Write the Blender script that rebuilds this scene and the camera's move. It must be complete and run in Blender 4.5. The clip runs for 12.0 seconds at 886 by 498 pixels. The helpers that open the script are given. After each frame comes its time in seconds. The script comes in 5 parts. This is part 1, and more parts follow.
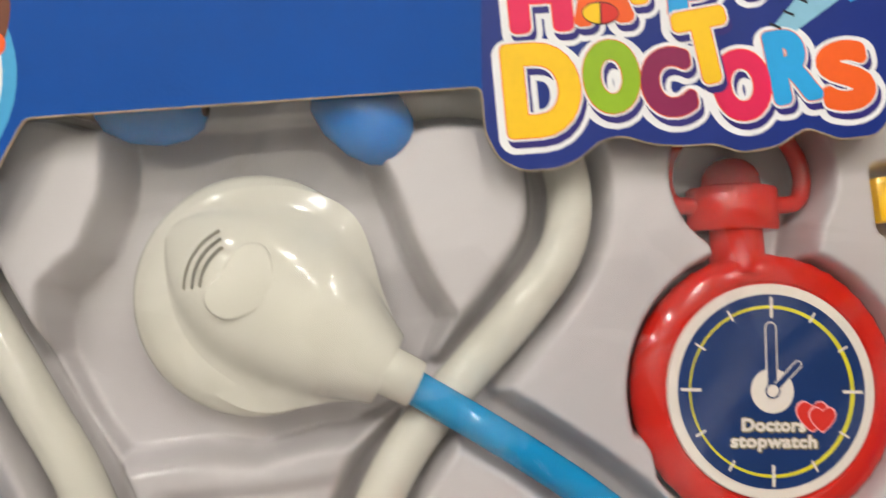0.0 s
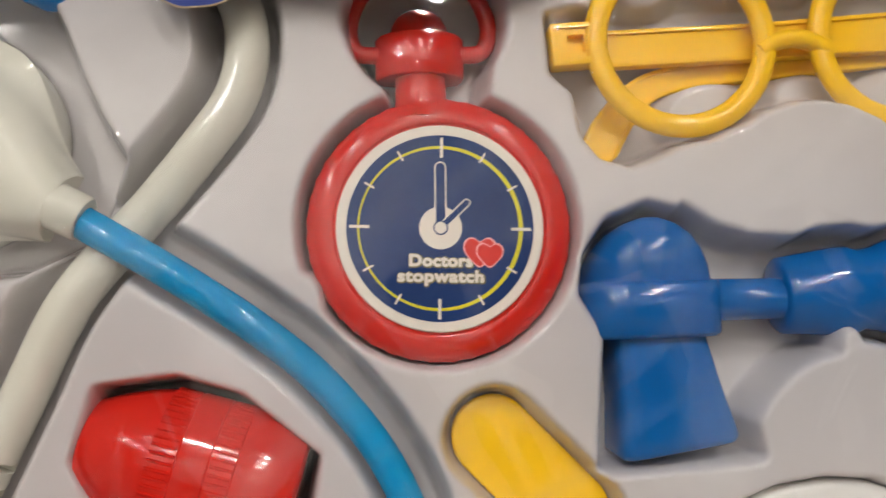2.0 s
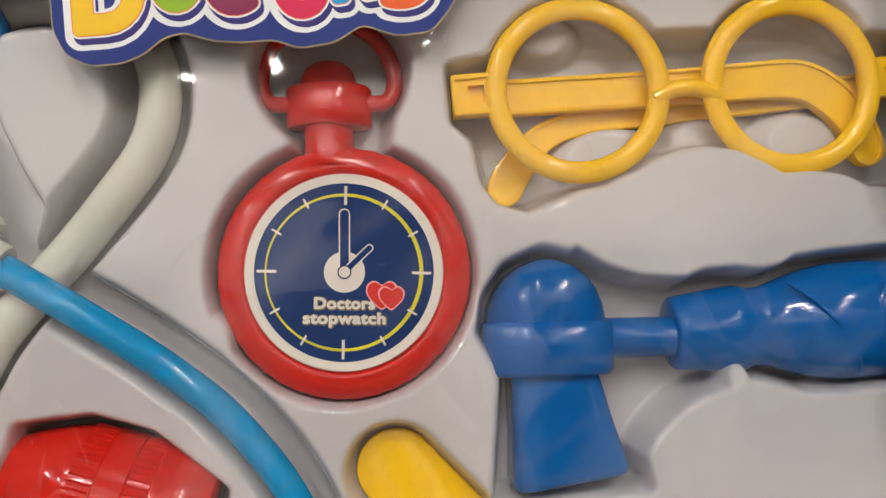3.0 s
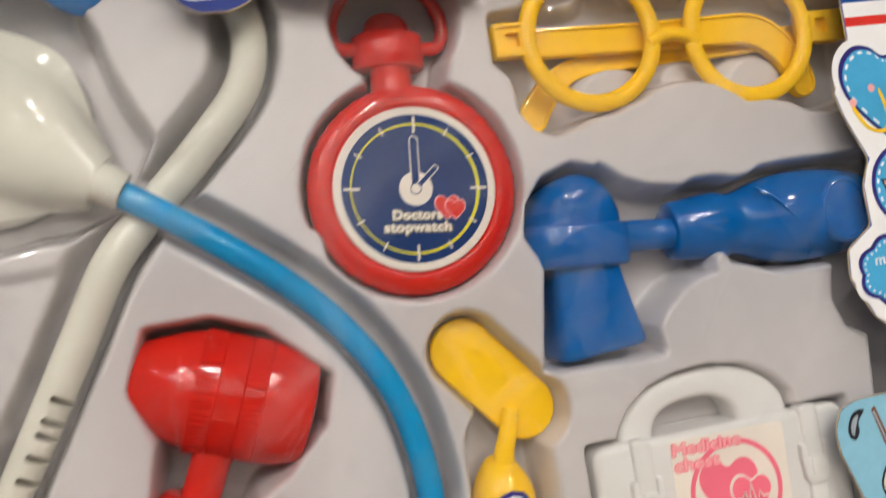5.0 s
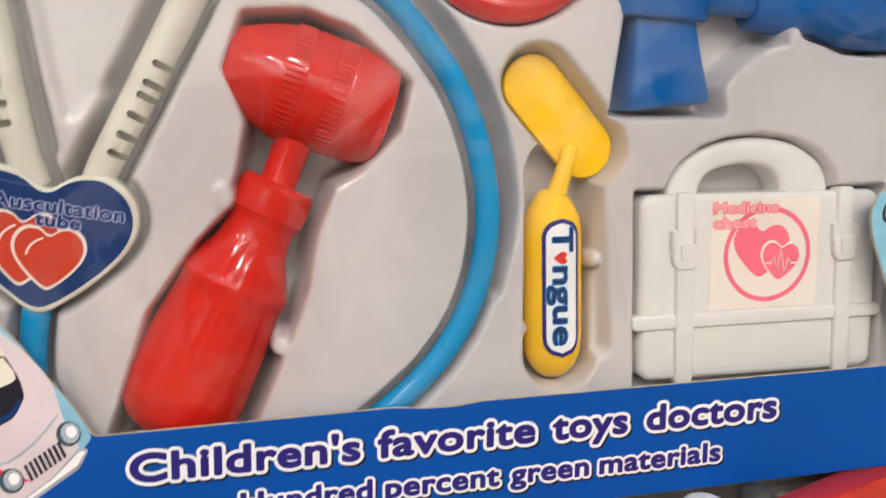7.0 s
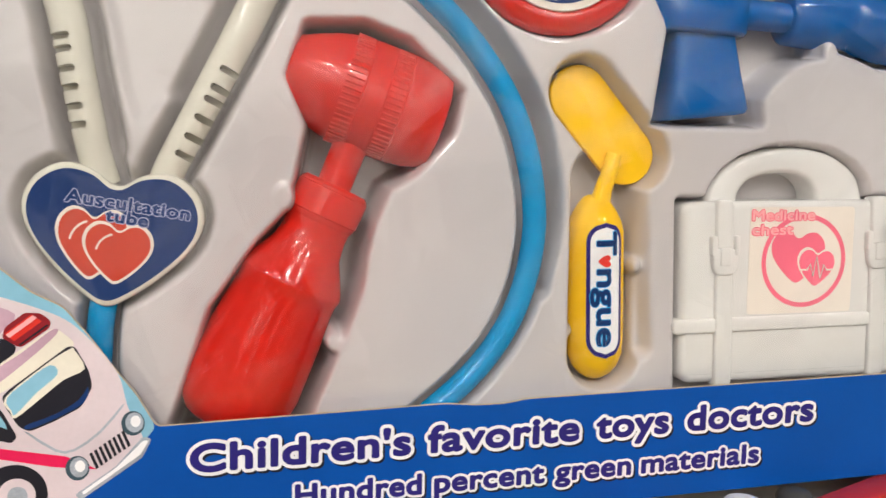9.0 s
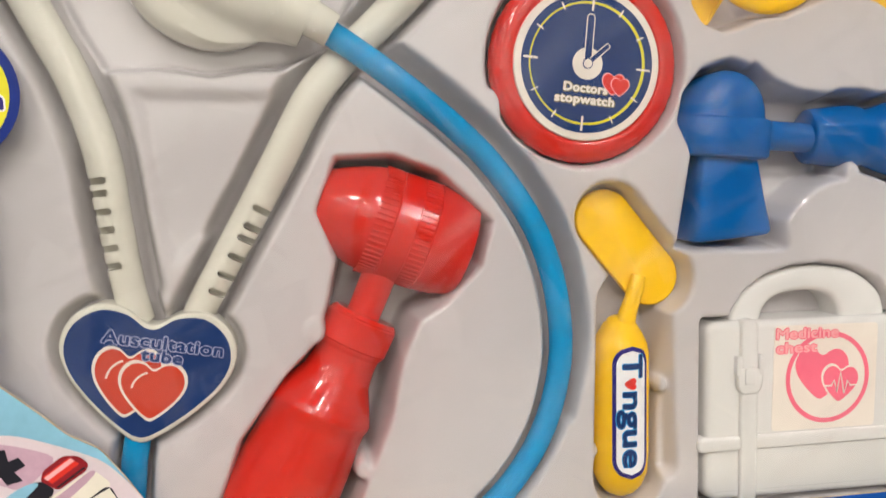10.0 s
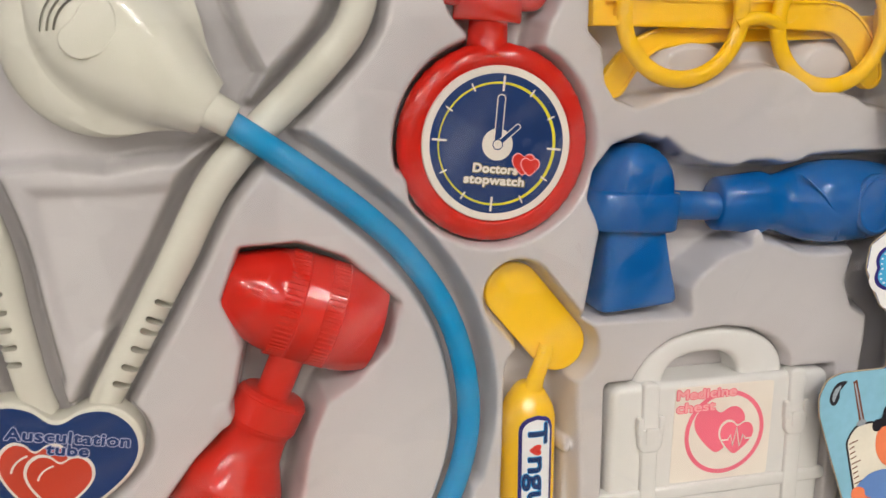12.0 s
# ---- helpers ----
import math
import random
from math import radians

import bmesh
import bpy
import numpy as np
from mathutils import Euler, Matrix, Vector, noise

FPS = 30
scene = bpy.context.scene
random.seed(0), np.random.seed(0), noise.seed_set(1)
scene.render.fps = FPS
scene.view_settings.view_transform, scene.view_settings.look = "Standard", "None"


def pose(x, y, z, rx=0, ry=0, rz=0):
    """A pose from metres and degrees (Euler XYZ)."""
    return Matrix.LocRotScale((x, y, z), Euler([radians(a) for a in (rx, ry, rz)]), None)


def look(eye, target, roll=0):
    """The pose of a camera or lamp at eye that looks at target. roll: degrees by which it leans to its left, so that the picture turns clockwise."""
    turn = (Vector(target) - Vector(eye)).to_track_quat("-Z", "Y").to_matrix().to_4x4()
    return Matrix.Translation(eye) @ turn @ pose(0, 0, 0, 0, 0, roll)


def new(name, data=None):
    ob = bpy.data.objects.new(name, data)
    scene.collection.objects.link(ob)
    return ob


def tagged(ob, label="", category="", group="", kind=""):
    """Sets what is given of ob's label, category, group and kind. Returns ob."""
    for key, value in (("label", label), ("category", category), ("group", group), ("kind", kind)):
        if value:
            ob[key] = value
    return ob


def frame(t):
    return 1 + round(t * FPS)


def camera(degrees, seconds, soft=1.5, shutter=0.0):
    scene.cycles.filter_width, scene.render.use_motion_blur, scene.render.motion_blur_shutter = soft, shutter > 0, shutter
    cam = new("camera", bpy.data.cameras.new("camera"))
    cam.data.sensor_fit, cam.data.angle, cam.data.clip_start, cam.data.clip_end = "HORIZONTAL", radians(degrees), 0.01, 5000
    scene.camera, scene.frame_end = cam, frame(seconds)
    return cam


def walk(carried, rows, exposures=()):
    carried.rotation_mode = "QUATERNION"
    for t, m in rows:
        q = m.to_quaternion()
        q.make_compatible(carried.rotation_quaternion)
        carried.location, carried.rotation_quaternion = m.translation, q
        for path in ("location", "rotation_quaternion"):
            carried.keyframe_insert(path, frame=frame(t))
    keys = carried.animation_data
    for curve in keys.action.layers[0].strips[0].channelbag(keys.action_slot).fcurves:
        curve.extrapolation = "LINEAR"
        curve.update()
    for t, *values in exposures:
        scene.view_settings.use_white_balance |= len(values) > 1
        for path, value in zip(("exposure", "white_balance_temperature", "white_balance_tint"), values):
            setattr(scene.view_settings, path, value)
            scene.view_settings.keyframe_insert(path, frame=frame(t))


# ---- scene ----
cam = camera(55.8, 12.0, soft=1.5, shutter=0.4)
PATH = [
    (0, (-0.0172, -0.2257, 0.2407), (-0.0011, -0.0270, 0.2566), -5.1),
    (0.5, (0.0101, -0.2312, 0.2232), (0.0233, -0.0320, 0.2347), -4.8),
    (0.7, (0.0176, -0.2351, 0.2124), (0.0331, -0.0360, 0.2240), -5.0),
    (1, (0.0284, -0.2306, 0.2021), (0.0407, -0.0316, 0.2167), -5.2),
    (1.5, (0.0483, -0.2271, 0.1951), (0.0605, -0.0280, 0.2092), -5.1),
    (2, (0.0695, -0.2351, 0.1888), (0.0854, -0.0362, 0.2035), -5.6),
    (2.5, (0.0893, -0.2447, 0.2022), (0.1079, -0.0457, 0.2089), -5.5),
    (2.7, (0.1012, -0.2460, 0.2018), (0.1143, -0.0468, 0.2139), -5.5),
    (4.5, (0.0669, -0.2830, 0.2154), (0.1029, -0.0864, 0.2084), -7.4),
    (4.7, (0.0589, -0.2827, 0.2106), (0.0950, -0.0860, 0.2059), -7.4),
    (5, (0.0234, -0.2900, 0.1825), (0.0711, -0.0959, 0.1872), -8.7),
    (5.5, (0.0065, -0.2967, 0.1652), (0.0558, -0.1029, 0.1614), -7.8),
    (6, (0.0053, -0.2943, 0.1521), (0.0502, -0.1000, 0.1367), -7.4),
    (6.5, (0.0030, -0.3059, 0.1447), (0.0480, -0.1122, 0.1229), -4.9),
    (7, (-0.0046, -0.3039, 0.1351), (0.0362, -0.1102, 0.1072), -1.3),
    (7.2, (-0.0050, -0.3061, 0.1348), (0.0323, -0.1124, 0.1037), -0.9),
    (9, (-0.0231, -0.3124, 0.1274), (0.0164, -0.1175, 0.1058), -0.8),
    (9.5, (-0.0387, -0.3133, 0.1462), (0.0018, -0.1184, 0.1268), -0.8),
    (9.7, (-0.0440, -0.3102, 0.1490), (-0.0007, -0.1153, 0.1372), -0.8),
    (10, (-0.0301, -0.3107, 0.1723), (0.0078, -0.1152, 0.1536), -1.1),
    (10.5, (-0.0314, -0.3187, 0.2053), (0.0126, -0.1259, 0.1755), 0.3),
    (11, (-0.0235, -0.3177, 0.2124), (0.0206, -0.1251, 0.1818), -0.6),
    (11.5, (-0.0106, -0.3114, 0.2344), (0.0330, -0.1207, 0.1928), 0.7),
    (12, (-0.0102, -0.3047, 0.2423), (0.0375, -0.1154, 0.1991), -0.4),
]
EXPOSURES = [(0, -0.84), (2.5, -1.04), (4.5, -1.02), (5.5, -0.8), (7, -0.74), (9, -0.74), (10.5, -0.76), (12, -0.92)]
walk(cam, [(t, look(eye, target, roll)) for t, eye, target, roll in PATH], EXPOSURES)

MM = 0.001

# ---- world and lamps: a closed shop room lit by ceiling panels ----
world = bpy.data.worlds.new("world")
scene.world = world
world.use_nodes = True
world.node_tree.nodes["Background"].inputs[0].default_value = (0.9, 0.95, 1.0, 1)
world.node_tree.nodes["Background"].inputs[1].default_value = 0.012


# ---- materials ----
def material(name, colour, rough=0.4, metal=0.0, spec=0.22, coat=0.0, vary=0.06, grain=0.0, size=40.0, bump=0.0, bump_size=300.0, sss=0.0, emit=0.0):
    """Principled surface with two scales of colour and roughness variation and a fine relief."""
    m = bpy.data.materials.new(name)
    m.use_nodes = True
    nt = m.node_tree
    b = nt.nodes["Principled BSDF"]
    co = nt.nodes.new("ShaderNodeTexCoord")
    big = nt.nodes.new("ShaderNodeTexNoise")
    big.inputs["Scale"].default_value, big.inputs["Detail"].default_value = size, 5
    fine = nt.nodes.new("ShaderNodeTexNoise")
    fine.inputs["Scale"].default_value, fine.inputs["Detail"].default_value = size * 14, 3
    for n in (big, fine):
        nt.links.new(co.outputs["Object"], n.inputs["Vector"])
    add = nt.nodes.new("ShaderNodeMath")
    add.operation = "MULTIPLY_ADD"
    nt.links.new(fine.outputs["Fac"], add.inputs[0])
    add.inputs[1].default_value = 0.35
    nt.links.new(big.outputs["Fac"], add.inputs[2])
    ramp = nt.nodes.new("ShaderNodeMapRange")
    ramp.inputs["From Min"].default_value, ramp.inputs["From Max"].default_value = 0.45, 0.9
    ramp.inputs["To Min"].default_value, ramp.inputs["To Max"].default_value = 1 - vary, 1 + vary
    nt.links.new(add.outputs[0], ramp.inputs["Value"])
    mul = nt.nodes.new("ShaderNodeVectorMath")
    mul.operation = "SCALE"
    mul.inputs[0].default_value = colour
    nt.links.new(ramp.outputs[0], mul.inputs["Scale"])
    nt.links.new(mul.outputs["Vector"], b.inputs["Base Color"])
    rr = nt.nodes.new("ShaderNodeMapRange")
    rr.inputs["To Min"].default_value, rr.inputs["To Max"].default_value = max(0.03, rough * 0.75), rough * 1.25
    nt.links.new(fine.outputs["Fac"], rr.inputs["Value"])
    nt.links.new(rr.outputs[0], b.inputs["Roughness"])
    b.inputs["Metallic"].default_value = metal
    b.inputs["Specular IOR Level"].default_value = spec
    b.inputs["Coat Weight"].default_value = coat
    b.inputs["Coat Roughness"].default_value = 0.08
    if sss:
        b.inputs["Subsurface Weight"].default_value = sss
        b.inputs["Subsurface Radius"].default_value = (0.004, 0.003, 0.002)
        b.inputs["Subsurface Scale"].default_value = 0.6
    if bump:
        nz = nt.nodes.new("ShaderNodeTexNoise")
        nz.inputs["Scale"].default_value, nz.inputs["Detail"].default_value = bump_size, 3
        nt.links.new(co.outputs["Object"], nz.inputs["Vector"])
        bp = nt.nodes.new("ShaderNodeBump")
        bp.inputs["Strength"].default_value, bp.inputs["Distance"].default_value = bump, 0.0006
        nt.links.new(nz.outputs["Fac"], bp.inputs["Height"])
        nt.links.new(bp.outputs[0], b.inputs["Normal"])
    if emit:
        b.inputs["Emission Color"].default_value = (1.0, 0.965, 0.915, 1)
        b.inputs["Emission Strength"].default_value = emit
    return m


def film_material():
    m = bpy.data.materials.new("clear_film")
    m.use_nodes = True
    nt = m.node_tree
    nt.nodes.clear()
    out = nt.nodes.new("ShaderNodeOutputMaterial")
    mix = nt.nodes.new("ShaderNodeMixShader")
    tr = nt.nodes.new("ShaderNodeBsdfTransparent")
    tr.inputs[0].default_value = (0.985, 0.98, 0.97, 1)
    gl = nt.nodes.new("ShaderNodeBsdfGlossy")
    gl.inputs["Roughness"].default_value = 0.03
    fr = nt.nodes.new("ShaderNodeFresnel")
    fr.inputs["IOR"].default_value = 1.48
    co = nt.nodes.new("ShaderNodeTexCoord")
    nz = nt.nodes.new("ShaderNodeTexNoise")
    nz.inputs["Scale"].default_value, nz.inputs["Detail"].default_value, nz.inputs["Distortion"].default_value = 22, 2, 1.2
    bp = nt.nodes.new("ShaderNodeBump")
    bp.inputs["Strength"].default_value, bp.inputs["Distance"].default_value = 0.05, 0.004
    nt.links.new(co.outputs["Object"], nz.inputs["Vector"])
    nt.links.new(nz.outputs["Fac"], bp.inputs["Height"])
    nt.links.new(bp.outputs[0], gl.inputs["Normal"])
    nt.links.new(bp.outputs[0], fr.inputs["Normal"])
    nt.links.new(fr.outputs[0], mix.inputs[0])
    nt.links.new(tr.outputs[0], mix.inputs[1])
    nt.links.new(gl.outputs[0], mix.inputs[2])
    # smeared lamp reflections painted as milky haze, drawn out along two ways
    haze = nt.nodes.new("ShaderNodeBsdfDiffuse")
    haze.inputs["Color"].default_value = (0.9, 0.9, 0.92, 1)
    total = None
    for turn, stretch, seed, low, high in ((-48, (0.11, 1, 0.022), 3.1, 0.52, 0.72), (-28, (0.08, 1, 0.012), 7.7, 0.56, 0.78)):
        mp = nt.nodes.new("ShaderNodeMapping")
        mp.vector_type = "TEXTURE"
        mp.inputs["Rotation"].default_value = (0, radians(turn), 0)
        mp.inputs["Scale"].default_value = stretch
        mp.inputs["Location"].default_value = (seed, 0, seed)
        lamp_streak = nt.nodes.new("ShaderNodeTexNoise")
        lamp_streak.inputs["Scale"].default_value, lamp_streak.inputs["Detail"].default_value = 1.0, 2
        rg = nt.nodes.new("ShaderNodeMapRange")
        rg.inputs["From Min"].default_value, rg.inputs["From Max"].default_value = low, high
        rg.inputs["To Max"].default_value = 0.055
        nt.links.new(co.outputs["Object"], mp.inputs["Vector"])
        nt.links.new(mp.outputs[0], lamp_streak.inputs["Vector"])
        nt.links.new(lamp_streak.outputs["Fac"], rg.inputs["Value"])
        if total is None:
            total = rg.outputs[0]
        else:
            add = nt.nodes.new("ShaderNodeMath")
            nt.links.new(total, add.inputs[0])
            nt.links.new(rg.outputs[0], add.inputs[1])
            total = add.outputs[0]
    milk = nt.nodes.new("ShaderNodeMixShader")
    nt.links.new(total, milk.inputs[0])
    nt.links.new(mix.outputs[0], milk.inputs[1])
    nt.links.new(haze.outputs[0], milk.inputs[2])
    nt.links.new(milk.outputs[0], out.inputs[0])
    return m


CARD_BLUE = material("card_blue", (0.0005, 0.068, 0.335), 0.5, spec=0.15, vary=0.07, size=25, bump=0.1, bump_size=900)
CARD_NAVY = material("card_navy", (0.004, 0.022, 0.2), 0.38, vary=0.06)
CARD_WHITE = material("card_white", (0.84, 0.84, 0.86), 0.4, vary=0.04, size=30)
CARD_CREAM = material("card_cream", (0.76, 0.72, 0.62), 0.4, vary=0.06, size=40)
INK_AZURE = material("ink_azure", (0.12, 0.24, 0.55), 0.4)
INK_PEACH = material("ink_peach", (0.8, 0.22, 0.1), 0.4)
CARD_SKY = material("card_sky", (0.23, 0.48, 0.63), 0.4, vary=0.12, size=18)
CARD_BUBBLE = material("card_bubble", (0.06, 0.37, 0.66), 0.4, vary=0.08)
CARD_EDGE = material("card_edge", (0.52, 0.42, 0.28), 0.8, vary=0.2, size=120)
INK_PURPLE = material("ink_purple", (0.022, 0.016, 0.17), 0.4)
INK_BLACK = material("ink_black", (0.012, 0.012, 0.02), 0.4)
INK_RED = material("ink_red", (0.66, 0.03, 0.02), 0.4)
INK_PINK = material("ink_pink", (0.83, 0.16, 0.24), 0.5)
INK_ROSE = material("ink_rose", (0.9, 0.42, 0.43), 0.5)
INK_CRIMSON = material("ink_crimson", (0.72, 0.012, 0.09), 0.35)
INK_ORANGE = material("ink_orange", (0.85, 0.12, 0.015), 0.35)
INK_YELLOW = material("ink_yellow", (0.9, 0.56, 0.008), 0.35)
INK_GREEN = material("ink_green", (0.28, 0.47, 0.012), 0.35)
INK_PLUM = material("ink_plum", (0.24, 0.008, 0.075), 0.35)
INK_CYAN = material("ink_cyan", (0.02, 0.36, 0.75), 0.35)
INK_BROWN = material("ink_brown", (0.16, 0.05, 0.02), 0.4)
INK_STEEL = material("ink_steel", (0.34, 0.38, 0.44), 0.4, vary=0.3, size=60)
INK_BLUSH = material("ink_blush", (0.66, 0.57, 0.61), 0.4, vary=0.06)
INK_MAUVE = material("ink_mauve", (0.5, 0.33, 0.42), 0.4, vary=0.12)
INK_MAROON = material("ink_maroon", (0.25, 0.012, 0.02), 0.4, vary=0.1)
INK_OLIVE = material("ink_olive", (0.2, 0.17, 0.07), 0.45)
INK_LILAC = material("ink_lilac", (0.36, 0.38, 0.56), 0.45)
INK_SLATE = material("ink_slate", (0.04, 0.075, 0.1), 0.4)
INK_VERMILION = material("ink_vermilion", (0.56, 0.05, 0.022), 0.4)
INK_LIME = material("ink_lime", (0.75, 0.7, 0.03), 0.4)
DIAL_NAVY = material("dial_navy", (0.008, 0.034, 0.14), 0.5, spec=0.15, vary=0.08)
DIAL_WHITE = material("dial_white", (0.78, 0.72, 0.64), 0.45, vary=0.04)
DIAL_YELLOW = material("dial_yellow", (0.72, 0.66, 0.03), 0.4)
TRAY = material("tray_plastic", (0.555, 0.525, 0.53), 0.075, spec=0.9, vary=0.03, size=14, bump=0.07, bump_size=35)
WHITE_PLASTIC = material("white_plastic", (0.66, 0.64, 0.555), 0.09, spec=0.5, vary=0.012, size=25)
CHEST_PLASTIC = material("chest_plastic", (0.69, 0.68, 0.66), 0.1, spec=0.5, vary=0.015, size=25, bump=0.04, bump_size=90)
RED_PLASTIC = material("red_plastic", (0.59, 0.015, 0.008), 0.11, spec=0.5, vary=0.05, size=20, bump=0.05, bump_size=60)
BLUE_PLASTIC = material("blue_plastic", (0.001, 0.104, 0.36), 0.09, spec=0.5, vary=0.05, size=20, bump=0.05, bump_size=60)
TIP_BLUE = material("tip_blue", (0.003, 0.2, 0.62), 0.09, spec=0.5, vary=0.05, size=20)
TUBE_BLUE = material("tube_blue", (0.0003, 0.27, 0.56), 0.07, spec=0.4, vary=0.06, size=20, bump=0.03, bump_size=50)
YELLOW_PLASTIC = material("yellow_plastic", (0.93, 0.55, 0.012), 0.09, spec=0.5, vary=0.04, size=20, bump=0.05, bump_size=60)
HOLE_SHADE = material("hole_shade", (0.05, 0.05, 0.05), 0.6)
FILM = film_material()
WALL_DARK = material("wall_dark", (0.06, 0.055, 0.05), 0.6, size=3, vary=0.15)
PANEL_WHITE = material("panel_white", (0.82, 0.81, 0.78), 0.6, size=3, vary=0.05)
WALL_PAINT = material("wall_paint", (0.55, 0.53, 0.5), 0.7, size=3, vary=0.05)
CEILING_PAINT = material("ceiling_paint", (0.45, 0.45, 0.45), 0.8, size=3)
FLOOR_TILE = material("floor_tile", (0.2, 0.17, 0.13), 0.35, size=4, vary=0.12)
SHELF_BOARD = material("shelf_board", (0.62, 0.5, 0.33), 0.45, size=9, vary=0.12, bump=0.1)
LAMP_GLOW = material("lamp_glow", (0.9, 0.9, 0.9), 0.5, emit=1850.0)
PACK_RED = material("pack_red", (0.5, 0.03, 0.02), 0.35, vary=0.12, size=20)
PACK_GREY = material("pack_grey", (0.3, 0.3, 0.29), 0.4, vary=0.2, size=18)
PACK_DARK = material("pack_dark", (0.06, 0.06, 0.06), 0.3)
TOY_GREEN = material("toy_green", (0.25, 0.6, 0.03), 0.3)
TOY_PINK = material("toy_pink", (0.85, 0.05, 0.25), 0.3)
TOY_ORANGE = material("toy_orange", (0.9, 0.16, 0.01), 0.3)


# ---- building helpers (the box's plan in millimetres: x right, y up the box, z out of its window) ----
STAND = Matrix.Rotation(radians(90), 4, "X") @ Matrix.Scale(MM, 4)    # the plan stood upright
FLAT = Matrix.Scale(MM, 4)                                            # the room's own millimetres
def link_mesh(name, bm, mat, angle=35, turn=STAND):
    me = bpy.data.meshes.new(name)
    bmesh.ops.recalc_face_normals(bm, faces=bm.faces)
    bm.transform(turn)
    bm.to_mesh(me)
    bm.free()
    me.materials.append(mat)
    me.shade_smooth()
    me.set_sharp_from_angle(angle=radians(angle))
    return new(name, me)


def part(name, bm, mat, parent, label="", angle=35, turn=STAND):
    ob = link_mesh(name, bm, mat, angle, turn)
    ob.parent = parent
    if parent is not None:
        ob.matrix_parent_inverse = Matrix.Translation(-base_of(parent))
    if label:
        tagged(ob, label)
    return ob


def base_of(ob):
    return Vector(ob.location) if ob.type == "EMPTY" else Vector((0, 0, 0))


def thing(name, x, y, z, label, category, group="", turn=STAND):
    ob = new(name)
    ob.empty_display_size = 0.01
    ob.location = turn @ Vector((x, y, z))
    return tagged(ob, label, category, group)


def smooth(pts, n=6, closed=True):
    """A Catmull-Rom curve through the points."""
    out, k = [], len(pts)
    p = [Vector(q) for q in pts]
    for i in range(k if closed else k - 1):
        if closed:
            a, b, c, d = p[i - 1], p[i], p[(i + 1) % k], p[(i + 2) % k]
        else:
            a, b, c, d = p[max(i - 1, 0)], p[i], p[i + 1], p[min(i + 2, k - 1)]
        for j in range(n):
            t = j / n
            out.append(0.5 * (2 * b + (c - a) * t + (2 * a - 5 * b + 4 * c - d) * t * t + (3 * b - 3 * c + d - a) * t ** 3))
    if not closed:
        out.append(p[-1])
    return out


def disc(cx, cy, rx, ry=None, n=48, turn=0.0, a0=0.0, a1=360.0):
    ry = rx if ry is None else ry
    c, s = math.cos(radians(turn)), math.sin(radians(turn))
    full = abs(a1 - a0 - 360) < 1e-6
    out = []
    for i in range(n if full else n + 1):
        a = radians(a0 + (a1 - a0) * i / n)
        u, v = rx * math.cos(a), ry * math.sin(a)
        out.append(Vector((cx + u * c - v * s, cy + u * s + v * c)))
    return out


def rounded(pts, r, n=4):
    """The polygon with its corners rounded to radius r."""
    out, k = [], len(pts)
    p = [Vector(q) for q in pts]
    for i in range(k):
        a, b, c = p[i - 1], p[i], p[(i + 1) % k]
        u, w = (a - b), (c - b)
        d = min(r, u.length * 0.48, w.length * 0.48)
        s, e = b + u.normalized() * d, b + w.normalized() * d
        for j in range(n + 1):
            t = j / n
            out.append((1 - t) ** 2 * s + 2 * t * (1 - t) * b + t * t * e)
    return out


HALF_HEART = [(0, -0.5), (0.13, -0.42), (0.31, -0.23), (0.45, -0.02), (0.5, 0.18), (0.45, 0.37), (0.31, 0.49), (0.15, 0.47), (0.04, 0.38)]


def heart(cx, cy, w, h=None, turn=0.0, n=3):
    """A plump heart, w wide and h high."""
    h = w * 0.92 if h is None else h
    c, s = math.cos(radians(turn)), math.sin(radians(turn))
    unit = HALF_HEART + [(-u, v) for u, v in HALF_HEART[:0:-1]]
    return [Vector((cx + u * w * c - v * h * s, cy + u * w * s + v * h * c)) for u, v in smooth(unit, n)]


def soft(pts, times=2):
    for _ in range(times):
        pts = [(pts[i - 1] + 2 * pts[i] + pts[(i + 1) % len(pts)]) / 4 for i in range(len(pts))]
    return pts


def loft(c0, way, spine, base, power=0.6, n=32):
    """A half shell over the plan: for each station way along, half width and height of its crown."""
    w3 = Vector(way).normalized()
    side = Vector((-w3.y, w3.x))
    rings = []
    for s, w, top in spine:
        c = Vector(c0) + w3 * s
        ring = []
        for j in range(n + 1):
            a = math.pi * j / n
            u = w * math.copysign(abs(math.cos(a)) ** power, math.cos(a))
            q = c + side * u
            ring.append((q.x, q.y, base + (top - base) * abs(math.sin(a)) ** power))
        rings.append(ring)
    return rings_mesh(rings, True, True)


def inset(pts, d):
    """The closed outline moved inwards by d."""
    k = len(pts)
    area = sum(pts[i - 1].x * pts[i].y - pts[i].x * pts[i - 1].y for i in range(k))
    sign = 1 if area > 0 else -1
    out = []
    for i in range(k):
        e = (pts[(i + 1) % k] - pts[i - 1])
        e = e.normalized() if e.length > 1e-9 else Vector((1, 0))
        out.append(pts[i] + Vector((-e.y, e.x)) * d * sign)
    return out


def rings_mesh(rings, cap0=True, cap1=True, loop=True):
    bm = bmesh.new()
    vs = [[bm.verts.new(q) for q in ring] for ring in rings]
    k = len(vs[0])
    for a, b in zip(vs, vs[1:]):
        for i in range(k if loop else k - 1):
            bm.faces.new((a[i], a[(i + 1) % k], b[(i + 1) % k], b[i]))
    if cap0:
        bm.faces.new(vs[0][::-1])
    if cap1:
        bm.faces.new(vs[-1])
    return bm


